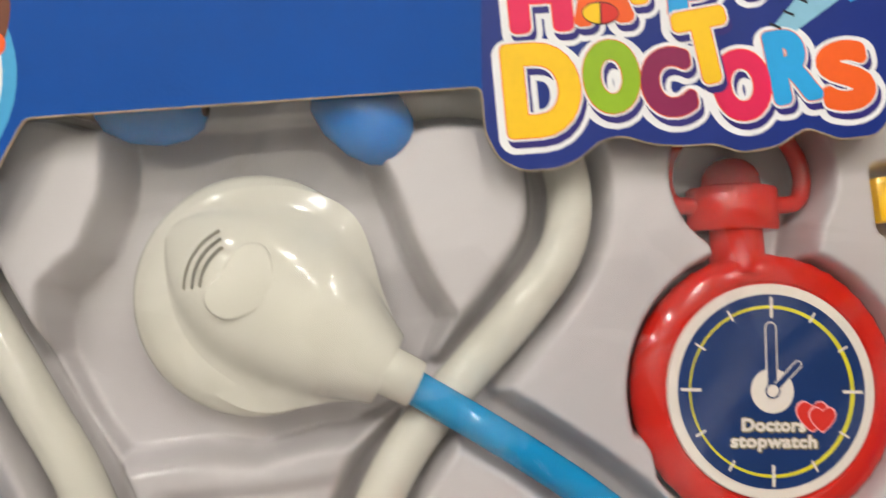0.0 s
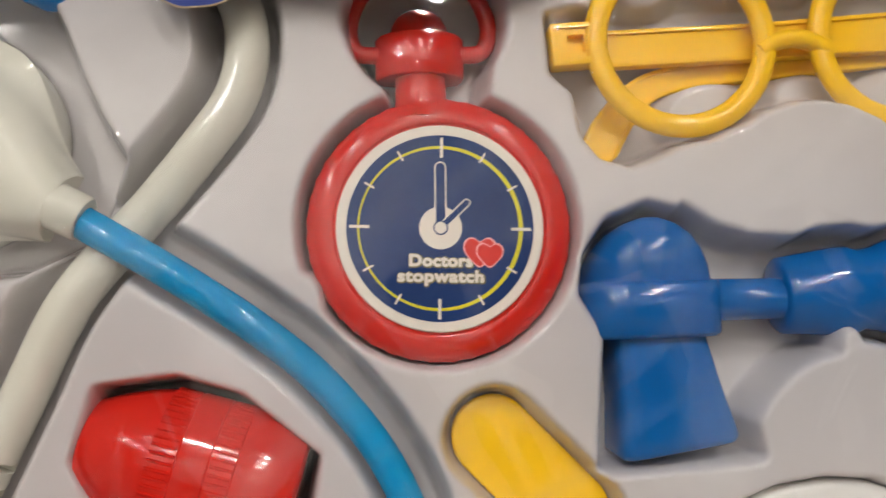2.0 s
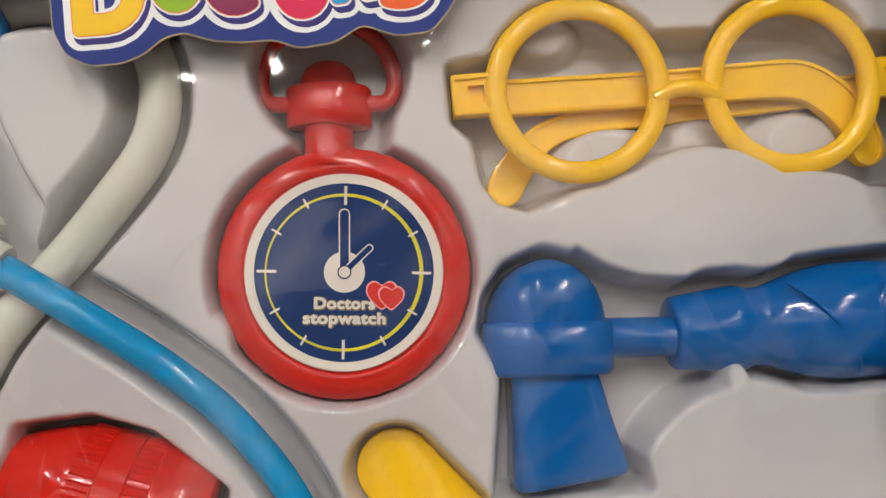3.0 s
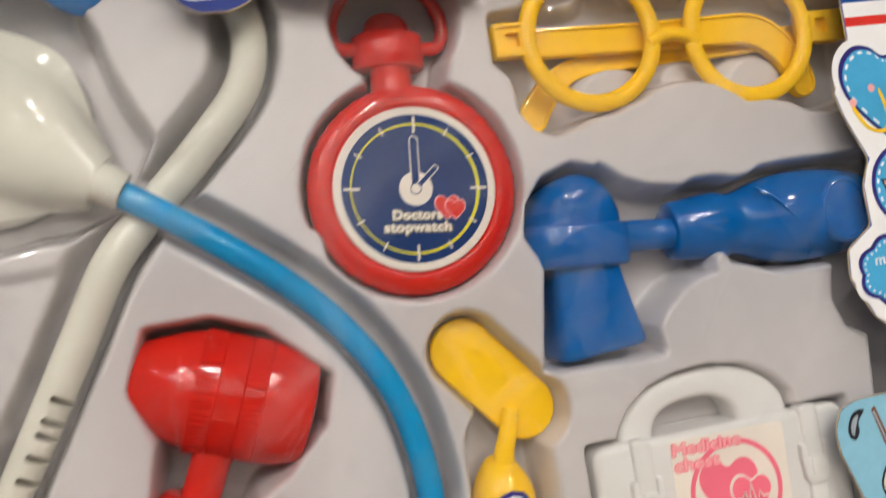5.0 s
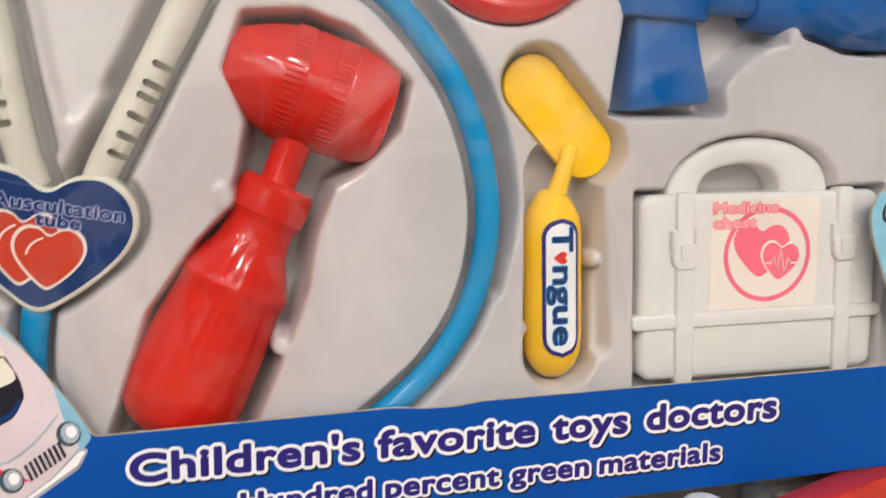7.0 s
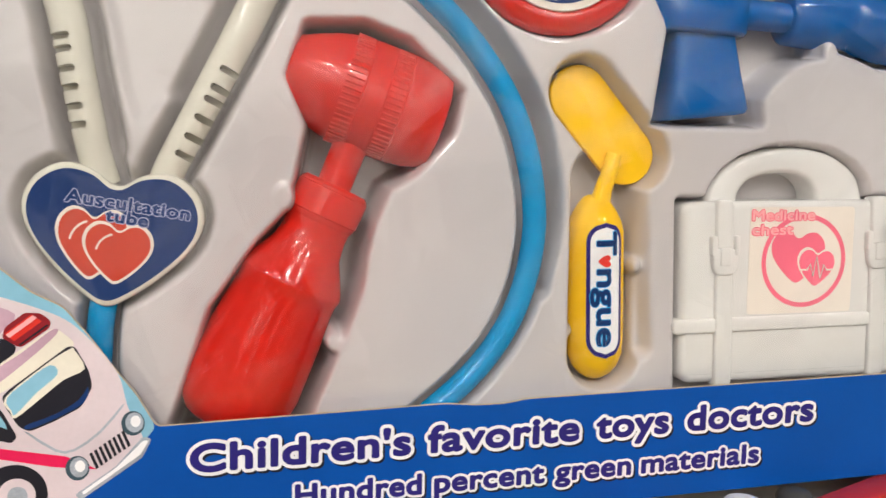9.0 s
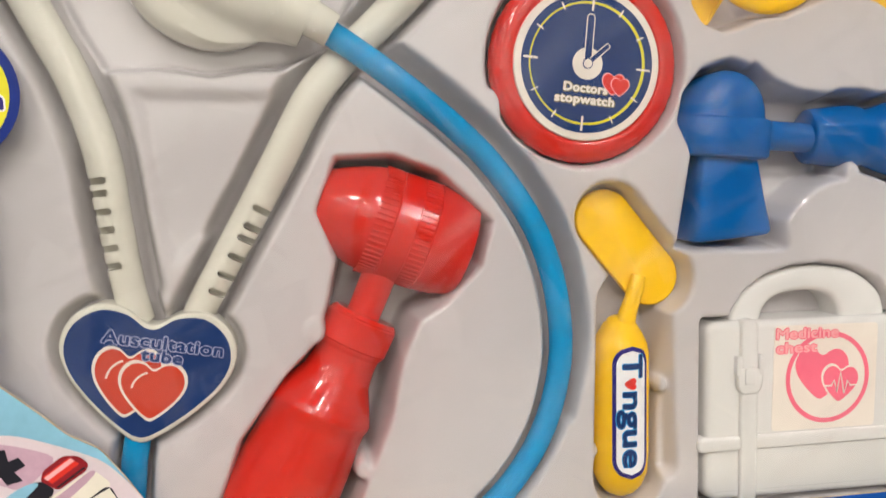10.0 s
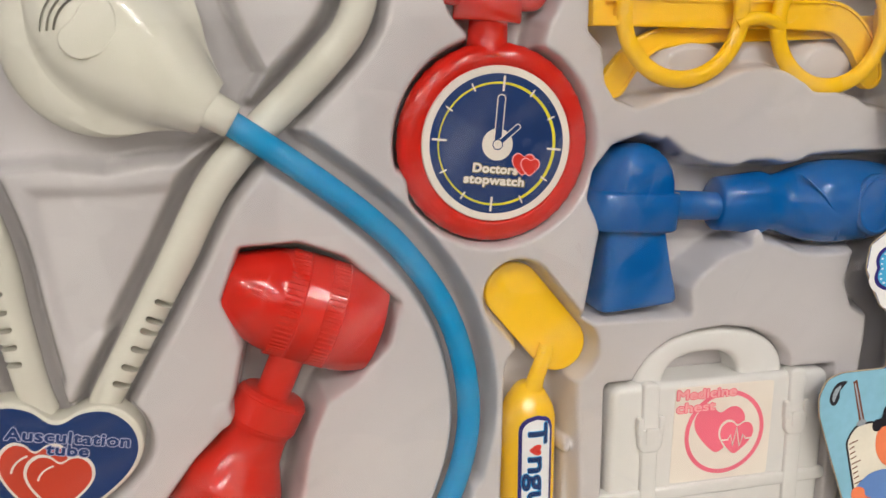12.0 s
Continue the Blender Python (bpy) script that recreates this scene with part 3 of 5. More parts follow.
# right-hand strip: white band, red stripe, pictures in scalloped bubbles
printed("white_band", [(300, 110), (300, 262), (266.3, 262)] + [(px + 0.3, py) for px, py in WINDOW_RIGHT[::-1]] + [(266.3, 110)], 0, CARD_WHITE)
printed("red_stripe", [(266.3, 252.5), (300, 252.5), (300, 256.2), (266.3, 256.2)], 1, INK_RED)
printed("sky_band", [(266.5, 109.4), (300, 109.4), (300, 150), (276, 147), (266.5, 138)], 1, CARD_SKY)


def flower(cx, cy, rx, ry, n):
    """A scalloped outline."""
    return [Vector((cx + rx * (0.9 + 0.12 * abs(math.cos(a * n / 2))) * math.cos(a), cy + ry * (0.9 + 0.12 * abs(math.cos(a * n / 2))) * math.sin(a))) for a in (2 * math.pi * k / 96 for k in range(96))]


def shrunk(kind, d):
    name, cx, cy, rx, ry = kind
    if name == "heart":
        return heart(cx, cy, 2 * (rx - d), 2 * (ry - d), 0)
    return flower(cx, cy, rx - d, ry - d, 7) if name == "flower" else disc(cx, cy, rx - d, ry - d)


BUBBLES = [("heart", 281.5, 225.4, 25.5, 22.6), ("round", 283, 188, 20, 20), ("flower", 271, 155.5, 20.5, 17.5)]
for k, kind in enumerate(BUBBLES):
    printed("bubble_rim", shrunk(kind, 0.3), 2 + 0.15 * k, CARD_WHITE)
for k, kind in enumerate(BUBBLES):
    printed("bubble_line", shrunk(kind, 3), 3 + 0.15 * k, INK_PURPLE)
for k, kind in enumerate(BUBBLES):
    bub = printed("bubble", shrunk(kind, 4.8), 4 + 0.15 * k, CARD_BUBBLE, label="blue bubble with a stitched white rim")
    outer, inner = shrunk(kind, 5.5), shrunk(kind, 6.5)
    step = max(2, len(outer) // 26)
    for q in range(0, len(outer) - step // 2, step):
        run = range(q, q + max(1, step // 2) + 1)
        printed("stitch", [outer[w % len(outer)] for w in run] + [inner[w % len(inner)] for w in reversed(run)], 5 + 0.15 * k, CARD_WHITE, bub)
frame_art = printed("picture_outline", [(270.4, 191.6), (278, 190.2), (279, 181.6), (273.6, 182.4)], 6, INK_BLACK, label="small printed picture")
printed("picture_fill", [(271.8, 190.6), (277.4, 189.6), (278.2, 182.4), (274.2, 183.2)], 7, INK_ROSE, frame_art)
art = printed("picture_tube", smooth([(264, 221), (269, 213), (276, 211), (278, 217), (276, 226), (277.2, 226), (279.4, 217), (277, 209.6), (268.4, 211.6), (262.8, 220)], 3), 6, INK_YELLOW, label="small printed stethoscope")
printed("dot", disc(263.6, 222.4, 1.6, n=14), 7, INK_ROSE, art)
printed("dot", disc(273, 227.5, 1.6, n=14), 7, INK_ROSE, art)
words("caption", "most", 262, 158.5, 13, 4.2, 7, CARD_WHITE, fat=0.12)
words("caption", "sty", 269, 151, 9, 4.2, 7, CARD_WHITE, fat=0.12)

# pale blue corner card with the printed syringe
corner = printed("corner_card", rounded(WINDOW_LOW[5:] + [(299.5, 109), (299.5, 34.6)], 2.2, 3), 2, CARD_SKY, label="pale blue corner with a printed syringe and drop")
drop = printed("drop", smooth([(246, 105), (241, 104.6), (238, 100), (238, 96), (240.4, 94.2), (242.6, 97), (242.8, 101)], 4), 3, INK_BLACK, corner)
printed("shine", smooth([(243, 103.4), (240, 101.6), (239, 98), (240, 96), (241.2, 99)], 4), 4, INK_STEEL, drop)
needle = printed("needle", [(249, 104.5), (251, 105.4), (257.6, 84), (255, 83)], 3, INK_BROWN, corner)
printed("needle_shine", [(249.8, 103.6), (250.4, 103.9), (256.4, 85), (255.6, 84.6)], 4, INK_STEEL, needle)
barrel = printed("barrel", rounded([(248.2, 75.6), (250.4, 80.6), (253.4, 84), (261.4, 84.8), (268, 82), (282, 40), (258.4, 38)], 2), 3, INK_BLACK, corner)
printed("needle_foot", disc(255.6, 84.4, 2.6, 1.6, 20, 10), 4, INK_STEEL, barrel)
printed("glass", rounded([(249.2, 75.6), (251.2, 80), (254, 83), (261.2, 83.8), (267, 81), (281, 40.6), (259.2, 39)], 2), 4, CARD_CREAM, barrel)
for k in range(12):
    u = k / 12
    long = 4.6 if k % 4 == 0 else 2.6
    printed("mark", [(250 + u * 8, 75 - u * 30), (250 + long + u * 8, 76 + long * 0.1 - u * 30), (250.1 + long + u * 8, 75.4 + long * 0.1 - u * 30), (250.1 + u * 8, 74.4 - u * 30)], 5, INK_BROWN, barrel)
# blue sleeve of the printed figure, drawn as a plain shape
printed("blue_sleeve", smooth([(256.4, 51.4), (259.6, 56.4), (265, 59.4), (273, 59.4), (278, 52), (277, 42), (262, 40)], 4), 6, INK_AZURE, barrel)
printed("peach_patch", smooth([(265.4, 80), (264.2, 74), (266, 67.4), (271.4, 61.6), (280, 60), (284, 70), (280, 82), (272, 84)], 4), 7, INK_PEACH, corner)
printed("dark_patch", smooth([(261.4, 82.4), (262.6, 85), (266, 85.8), (267.4, 91), (274, 95), (284, 93), (285, 83), (276, 80.6), (268, 81.4), (265, 79.4), (262.4, 80)], 4), 8, INK_BLACK, corner)
printed("peach_patch", smooth([(254, 50.6), (256.4, 53), (260.6, 51.8), (262, 48), (266, 45.6), (262, 42.6), (256, 45)], 4), 7, INK_PEACH, corner)
printed("plunger", rounded([(259, 40), (262, 43), (276, 44), (272, 34), (262, 33)], 2), 7, INK_ORANGE, corner)
printed("foot", rounded([(254, 17), (253.4, 22), (258, 28), (264, 33), (270, 33), (270, 17)], 3), 5, INK_BROWN, corner)
printed("shoe", rounded([(255.5, 18.6), (255.4, 22), (259, 27), (264, 32), (270, 32), (270, 18.6)], 3), 6, CARD_WHITE, corner)


# ---- shapes shared by the toys and their hollows in the tray ----
BELL = (-50.6, 251.1)
TUBE_R = [(-62, 118, -7), (-58.5, 126, -5.4), (-45, 150, -5), (-31, 175, -5), (-18, 199, -6), (-6, 213.5, -8), (8, 227, -8), (23, 242, -5), (33, 254, -4), (37.5, 266, -4), (37.5, 280, -5), (31, 294, -6), (17, 301.5, -7), (0, 303, -8), (-12, 300, -9)]
TUBE_L = [(-82, 120, -7), (-84.5, 132, -5.2), (-88, 156, -5), (-91.5, 182, -5), (-99, 206, -5), (-108, 224.5, -5), (-117, 243, -5), (-126, 262, -5), (-132, 282, -5), (-131, 298, -6), (-122, 309, -7), (-105, 313, -8), (-90, 309, -9)]
HOSE = [(-10, 222.6, 0), (8, 210, 1.5), (22, 199.5, 1), (36, 188, 0), (51, 173, -1), (66, 151, -1), (74.5, 127, -1), (77, 100, -1), (71.5, 74, -1), (60, 53, -1), (42, 35, -1), (14, 17, -2), (-28, 8, -4), (-66, 18, -4), (-85, 44, -3), (-86, 64, -3), (-83, 82, -4)]
HEART_AT = (-79.0, 101.2, 61.0, 49.5, -8.5)
WATCH = (88.2, 212.2)
LEAN = -6.2
RED_HOLLOW = [(-16.6, 158.4), (-9.4, 177.4), (12, 178), (29, 171.4), (49, 152.5), (44.5, 136), (30.5, 122), (20, 116), (14, 103), (11, 92), (9, 80), (2, 62), (-16, 22), (-66, 22), (-47, 74), (-30, 97), (-19, 108), (-14, 122), (-10, 140)]
HAMMER_HEAD = [(128, 190), (130, 200), (137, 208.5), (148, 212), (158, 208.5), (165, 199), (168, 187), (166, 174), (172, 140), (128, 141), (134, 178)]
CHEST = [(137.5, 109), (246.5, 107.5), (246, 30), (138, 30)]


def stations(path, n=7):
    return smooth(path, n, False)


# ---- vacuum-formed tray: one sheet pressed down round every toy ----
def tray_sheet():
    step = 0.75
    xs, ys = np.arange(-149, 298, step), np.arange(-6, 346, step)
    gx, gy = np.meshgrid(xs, ys)

    def to_line(path, closed=False):
        p = np.array([(q[0], q[1]) for q in path], float)
        best = np.full(gx.shape, 1e9)
        for i in range(len(p) - (0 if closed else 1)):
            a, b = p[i], p[(i + 1) % len(p)]
            d = b - a
            u = np.clip(((gx - a[0]) * d[0] + (gy - a[1]) * d[1]) / max(d @ d, 1e-9), 0, 1)
            best = np.minimum(best, np.hypot(gx - a[0] - u * d[0], gy - a[1] - u * d[1]))
        return best

    def to_poly(path):
        best = to_line(path, True)
        inside = np.zeros(gx.shape, bool)
        for i in range(len(path)):
            (x0, y0), (x1, y1) = path[i - 1][:2], path[i][:2]
            if abs(y1 - y0) > 1e-9:
                inside ^= ((y0 > gy) != (y1 > gy)) & (gx < (x1 - x0) * (gy - y0) / (y1 - y0) + x0)
        return np.where(inside, -best, best)

    def to_disc(cx, cy, r):
        return np.hypot(gx - cx, gy - cy) - r

    top = 1.5 + 0.5 * np.sin(gx / 47 + 1) * np.sin(gy / 39)
    h = top.copy()

    def press(dist, depth, wall=3.5, lip=0.0):
        nonlocal h
        u = np.clip((lip - dist) / wall, 0, 1)
        u = np.minimum(1, 1.08 * u) ** 1.25 * (1 - 0.15 * u * (1 - u))
        h = np.minimum(h, top - depth * u)

    press(to_line(stations(TUBE_R, 3)) - 6.3, 16, 3.2, 4.2)
    press(to_line(stations(TUBE_L, 3)) - 6.3, 15, 3.2, 4.8)
    press(to_line(stations(HOSE, 3)) - 5.6, 15, 3, 2.2)
    press(to_line([(q[0] + 4.4, q[1] + 3.2) for q in stations(HOSE[:9], 3)]) - 5.6, 16, 3.6, 1.5)
    press(to_line([(q[0] - 5, q[1] + 1) for q in stations(TUBE_R[2:11], 3)]) - 6.3, 13, 4, 2)
    press(to_line([(q[0] + 5, q[1] + 1) for q in stations(TUBE_L[1:6], 3)]) - 6.3, 13, 4, 2)
    press(to_disc(*BELL, 33.6), 24, 5, 3)
    press(to_poly([(-85, 303), (-85.6, 290), (-87, 280), (-93, 266), (-104, 257.4), (-106, 240), (-98, 222), (-90, 209), (-84, 209.4), (-70, 210), (-53, 207.4), (-37, 210), (-28, 210), (-10, 218), (2, 240), (-3, 250), (-8, 263), (-12, 277), (-17, 291), (-12, 303)]), 20, 3.6, 1.5)
    press(to_poly([(-86, 300), (-92, 325), (2, 325), (-10, 300)]), 17, 4, 2)
    press(to_poly([tuple(q) for q in heart(*HEART_AT)]), 10, 3, 4)
    tabs = np.minimum(to_poly([(44, 206.5), (52.6, 205.6), (56, 200), (57, 190.5), (44, 187)]), to_poly([(135, 239), (123.6, 238.4), (121.4, 234), (125, 228.4), (128.4, 221.6), (136, 220)]))
    press(np.maximum(to_disc(WATCH[0] - 0.4, WATCH[1] + 0.3, 38.6), -tabs - 1.6), 21, 3.0, 1.6)
    press(to_disc(89.6, 273, 22), 18, 3.5, 2)
    press(to_poly([(78, 245), (103, 243), (108, 262), (74, 264)]), 18, 3.5, 1)
    glasses_low = [(124, 254), (130, 248), (131.4, 235), (136, 228), (145, 224.6), (155, 227.6), (161, 229.8), (171, 231), (176, 233.4), (180, 234.4), (187, 238), (196, 240), (204, 240.2), (213, 238), (221, 233.8), (225.6, 230), (236, 229.8), (246, 227.4), (253, 223.4), (264, 222), (282, 226)]
    press(np.maximum(to_disc(165, 261, 29), 252 - gy), 16, 3.5, 1.2)
    press(np.maximum(to_disc(232, 258, 29), 250 - gy), 16, 3.5, 1.2)
    press(to_poly([(282, 268), (240, 276), (166, 278), (124, 272)] + glasses_low), 17, 2.6, 0)
    for cx, cy, r, hi in ((174, 241, 20, -9), (204, 243, 15, -8), (238, 241, 18, -9), (157, 281, 14, -8)):
        h = np.maximum(h, np.minimum(hi, hi + 4 - 11 * (np.hypot(gx - cx, (gy - cy) * 1.5) / r) ** 2))
    press(to_poly(HAMMER_HEAD), 19, 3, 2.6)
    press(to_poly([(150, 200), (158, 213), (167, 206), (177, 202), (191, 200), (197, 202), (207, 202), (215, 200.2), (221, 201), (226, 203.4), (238, 204.2), (292, 204.4), (292, 161), (260, 161.4), (241, 161), (226, 162), (216, 166), (207, 168.4), (200, 165.8), (193, 164.8), (186, 162), (177, 155), (172.6, 149), (169, 141), (160, 150)]), 19, 3.2, 0.4)
    press(to_poly([(255, 168), (251, 157), (249, 147), (254, 135), (267, 128), (292, 128), (292, 168)]), 15, 5, 0)
    press(to_line([(97.5, 152), (118, 127)]) - 12, 13, 3, 3)
    press(to_line([(107, 118), (105.5, 48)]) - 12.2, 20, 3.2, 3.2)
    press(to_line([(118, 118), (121, 50)]) - 4, 7, 4, 2)
    press(to_poly(RED_HOLLOW), 29, 3.6, 0.4)
    press(to_poly(CHEST), 19, 2.6, 1.6)
    press(to_poly([(150, 100), (150.6, 112), (156, 120), (165, 126.2), (177, 129.6), (191, 130.4), (205, 128.2), (216, 122.6), (223, 115), (226, 100)]), 17, 3, 1.2)
    press(to_poly([(264, 150), (292, 150), (292, 36), (256, 36), (259, 60)]), 15, 4, 0)
    # shallow steps between the hollows
    press(to_poly([(-46, 205), (-30, 206), (-20, 196), (-46, 152), (-70, 134), (-76, 150), (-82, 196), (-84, 206)]), 2.5, 4, -3)
    press(to_poly([(0, 285), (24, 282), (26, 262), (12, 246), (2, 256)]), -1.2, 4, 0)
    for cx, cy, r, hi in ((-19, 114, 4.4, 2.5), (-2.5, 59, 3.6, 0.5), (120, 83, 2.6, 0), (91.5, 58, 2.4, -1), (204, 168, 4.2, 1.5)):
        u = np.clip(1.35 - np.hypot(gx - cx, (gy - cy) * 0.75) / r, 0, 1)
        h = np.maximum(h, -26 + (26 + hi) * np.minimum(1, 1.9 * u) ** 0.5 * (u > 0))
    k = np.array([1, 4, 6, 4, 1.0]) / 16
    for _ in range(1):
        h = sum(k[i] * np.roll(h, i - 2, 0) for i in range(5))
        h = sum(k[i] * np.roll(h, i - 2, 1) for i in range(5))
    ny, nx = gx.shape
    co = np.stack((gx, gy, h), -1).reshape(-1, 3) * MM
    idx = np.arange(nx * ny).reshape(ny, nx)
    quads = np.stack((idx[:-1, :-1], idx[:-1, 1:], idx[1:, 1:], idx[1:, :-1]), -1).reshape(-1, 4)
    me = bpy.data.meshes.new("blister_tray")
    me.from_pydata(co.tolist(), [], quads.tolist())
    me.transform(Matrix.Rotation(radians(90), 4, "X"))
    me.materials.append(TRAY)
    me.shade_smooth()
    return me


tray = tagged(new("blister_tray", tray_sheet()), "grey-white vacuum-formed plastic tray inside the box", "tray")


# ---- clear window film with soft waves and a few creases ----
def film_sheet():
    step = 0.6
    xs, ys = np.arange(-130, 285, step), np.arange(26, 308, step)
    gx, gy = np.meshgrid(xs, ys)
    z = 0.06 * np.sin(gx / 23 + gy / 41) + 0.05 * np.sin(gy / 17 - gx / 60 + 2)
    for way, period, slope, shift in ((12, 96, 0.045, 10), (68, 74, 0.05, 30), (118, 120, 0.045, 55), (95, 51, 0.03, 5), (40, 63, 0.03, 21)):
        along = gx * math.cos(radians(way)) + gy * math.sin(radians(way)) + 7 * np.sin((gy * math.cos(radians(way)) - gx * math.sin(radians(way))) / 55 + shift)
        fold = np.abs(((along + shift) / period) % 1 - 0.5)
        z += slope * period * (fold - 0.25)
    for x0, y0, x1, y1, hgt in ((-25, 219, 30, 221, 0.5), (-52, 222, -36, 200, 0.4), (-4, 240, 14, 246, 0.45), (40, 72, 128, 108, 0.35), (8, 121, 55, 160, 0.35), (135, 245, 160, 300, 0.4), (-100, 196, -40, 206, 0.35), (170, 196, 250, 150, 0.35), (20, 60, 34, 96, 0.35), (-40, 132, -22, 80, 0.3)):
        d = np.array((x1 - x0, y1 - y0), float)
        u = np.clip(((gx - x0) * d[0] + (gy - y0) * d[1]) / (d @ d), 0, 1)
        r = np.hypot(gx - x0 - u * d[0], gy - y0 - u * d[1])
        z += hgt * np.exp(-(r / 1.8) ** 2) * np.sin(np.pi * np.clip(u, 0.02, 0.98))
    z = 0.85 * np.tanh(z / 1.5)
    rng = np.random.default_rng(11)
    for _ in range(60):
        x0, y0, a, length = rng.uniform(-115, 260), rng.uniform(38, 295), rng.uniform(-0.6, 2.2), rng.uniform(6, 46)
        d = np.array((math.cos(a), math.sin(a))) * length
        u = np.clip(((gx - x0) * d[0] + (gy - y0) * d[1]) / (d @ d), 0, 1)
        bow = rng.uniform(-0.16, 0.16) * length * np.sin(np.pi * u)
        r = np.hypot(gx - x0 - u * d[0] + bow * d[1] / length, gy - y0 - u * d[1] - bow * d[0] / length)
        wide = rng.uniform(0.7, 1.6)
        z -= rng.uniform(0.1, 0.45) * wide * np.exp(-(r / wide) ** 2) * np.sin(np.pi * np.clip(u, 0.02, 0.98))
    ny, nx = gx.shape
    co = np.stack((gx, gy, z + 11.1), -1).reshape(-1, 3) * MM
    idx = np.arange(nx * ny).reshape(ny, nx)
    quads = np.stack((idx[:-1, :-1], idx[:-1, 1:], idx[1:, 1:], idx[1:, :-1]), -1).reshape(-1, 4)
    me = bpy.data.meshes.new("window_film")
    me.from_pydata(co.tolist(), [], quads.tolist())
    me.transform(Matrix.Rotation(radians(90), 4, "X"))
    me.materials.append(FILM)
    me.shade_smooth()
    return me


film = new("window_film", film_sheet())
film.parent = gift_box
film.matrix_parent_inverse = Matrix.Translation(-base_of(gift_box))
film.visible_shadow = False
tagged(film, "clear creased plastic window film")


# ---- toy stethoscope ----
stetho = thing("toy_stethoscope", -40, 215, -20, "white and blue plastic toy stethoscope in the tray", "stethoscope")


def slot_cutters(path, side, s0, s1, count, deep):
    """Short round-ended slots across the bar, open at one side, between two heights up the plan."""
    pts = stations(path, 12)
    out = []
    for i in range(count):
        y = s0 + (s1 - s0) * i / (count - 1)
        k = min(range(1, len(pts) - 1), key=lambda j: abs(pts[j].y - y))
        d = (pts[k + 1] - pts[k - 1]).normalized()
        n = Vector((d.y, -d.x, 0)) * side
        a, b = pts[k] + n * 0.6, pts[k] + n * 11
        w = Vector((d.x, d.y, 0)) * 1.25
        inner = [a + w * math.cos(t) - n * 1.25 * math.sin(t) for t in (0, 0.6, 1.2, 1.57, 1.94, 2.54, 3.1416)]
        ring = [b + w] + inner + [b - w]
        out.append(rings_mesh([[(q.x, q.y, pts[k].z - deep) for q in ring], [(q.x, q.y, pts[k].z + 9) for q in ring]]))
    return out


def white_arm(path, side, s0, s1):
    pts = stations(path)
    rad = [6.4 if q.y > 170 or i > len(pts) // 2 else 5.7 + 0.7 * min(1, max(0, (q.y - 118) / 60)) for i, q in enumerate(pts)]
    ob = part("ear_tube", tube(pts, rad, 24), WHITE_PLASTIC, stetho, "curved white plastic tube with slots")
    return carve(ob, slot_cutters(path, side, s0, s1, 6, 1.5))


white_arm(TUBE_R, 1, 131, 161)
white_arm(TUBE_L, -1, 140.5, 172)
part("hose", tube(stations(HOSE, 8), 4.75, 24), TUBE_BLUE, stetho, "bright blue flexible plastic hose")

# chest piece: round cup, tapered hood, collar
chest_piece = part("chest_piece", spin(*BELL, [(29, -21), (32.6, -20), (33.4, -17), (33.5, -10), (33.0, -7), (31.4, -4.4), (28.4, -2.6), (24, -1.6), (12, -1.2)], 96), WHITE_PLASTIC, stetho, "round cream-white chest piece")
axis = Vector((0.858, -0.513))
across = Vector((0.513, 0.858))
NECK = Vector((-16.5, 227.6))
HALF = [(1.5, -0.06), (1.26, 0.02), (1.1, 0.12), (1.0, 0.28), (0.91, 0.48), (0.79, 0.68), (0.62, 0.84), (0.42, 0.94), (0.2, 0.99)]


def hood_shell(spine):
    """Way along the axis, shift across it, half width, crown, foot height and how far the foot flares out."""
    rings = []
    for s, off, w, top, base, flare in spine:
        c = NECK + axis * s + across * off
        ring = []
        for u, v in HALF + [(0, 1)] + [(-u, v) for u, v in HALF[::-1]]:
            u = math.copysign(min(abs(u), 1) + max(0, abs(u) - 1) * flare, u)
            q = c + across * u * w
            ring.append((q.x, q.y, base + (top - base) * v))
        rings.append(ring)
    return rings_mesh(rings)


HOOD = [(-69, 7.4, 1.5, -1.7, -2.2, 1), (-67, 7.2, 5.4, -0.2, -2.2, 1), (-64, 6.6, 9, 2.0, -2.1, 1), (-60, 5.8, 12.4, 4.2, -2, 1), (-54, 5, 16, 6.0, -2, 1), (-47, 4.6, 18.6, 7.2, -2, 1), (-39, 4.5, 20, 7.9, -2, 1), (-31, 4.4, 20.2, 8.3, -2, 1), (-24, 4, 19.4, 8.5, -2.4, 0.9), (-17, 3, 17.4, 8.4, -3.6, 0.6), (-11, 1.8, 14.9, 8.1, -5, 0.3), (-5, 0.7, 12.3, 7.7, -6.4, 0.1), (-0.8, 0.1, 10.7, 7.3, -7.4, 0), (0, 0, 10.1, 6.7, -7, 0), (0.1, 0, 6.5, 4, -4, 0)]
hood_ob = part("hood", hood_shell(smooth(HOOD[:-2], 3, False) + HOOD[-2:]), WHITE_PLASTIC, stetho, "tapered cream-white hood over the chest piece", 60)
GRILLE_AT = (-50.5, 252.4)


def arc_cut(r, a0, a1, w=0.5):
    o = disc(*GRILLE_AT, r + w, None, 16, 0, a0, a1)
    i = disc(*GRILLE_AT, r - w, None, 16, 0, a0, a1)[::-1]
    ring = o + i
    return rings_mesh([[(q.x, q.y, 1.5) for q in ring], [(q.x, q.y, 12) for q in ring]])


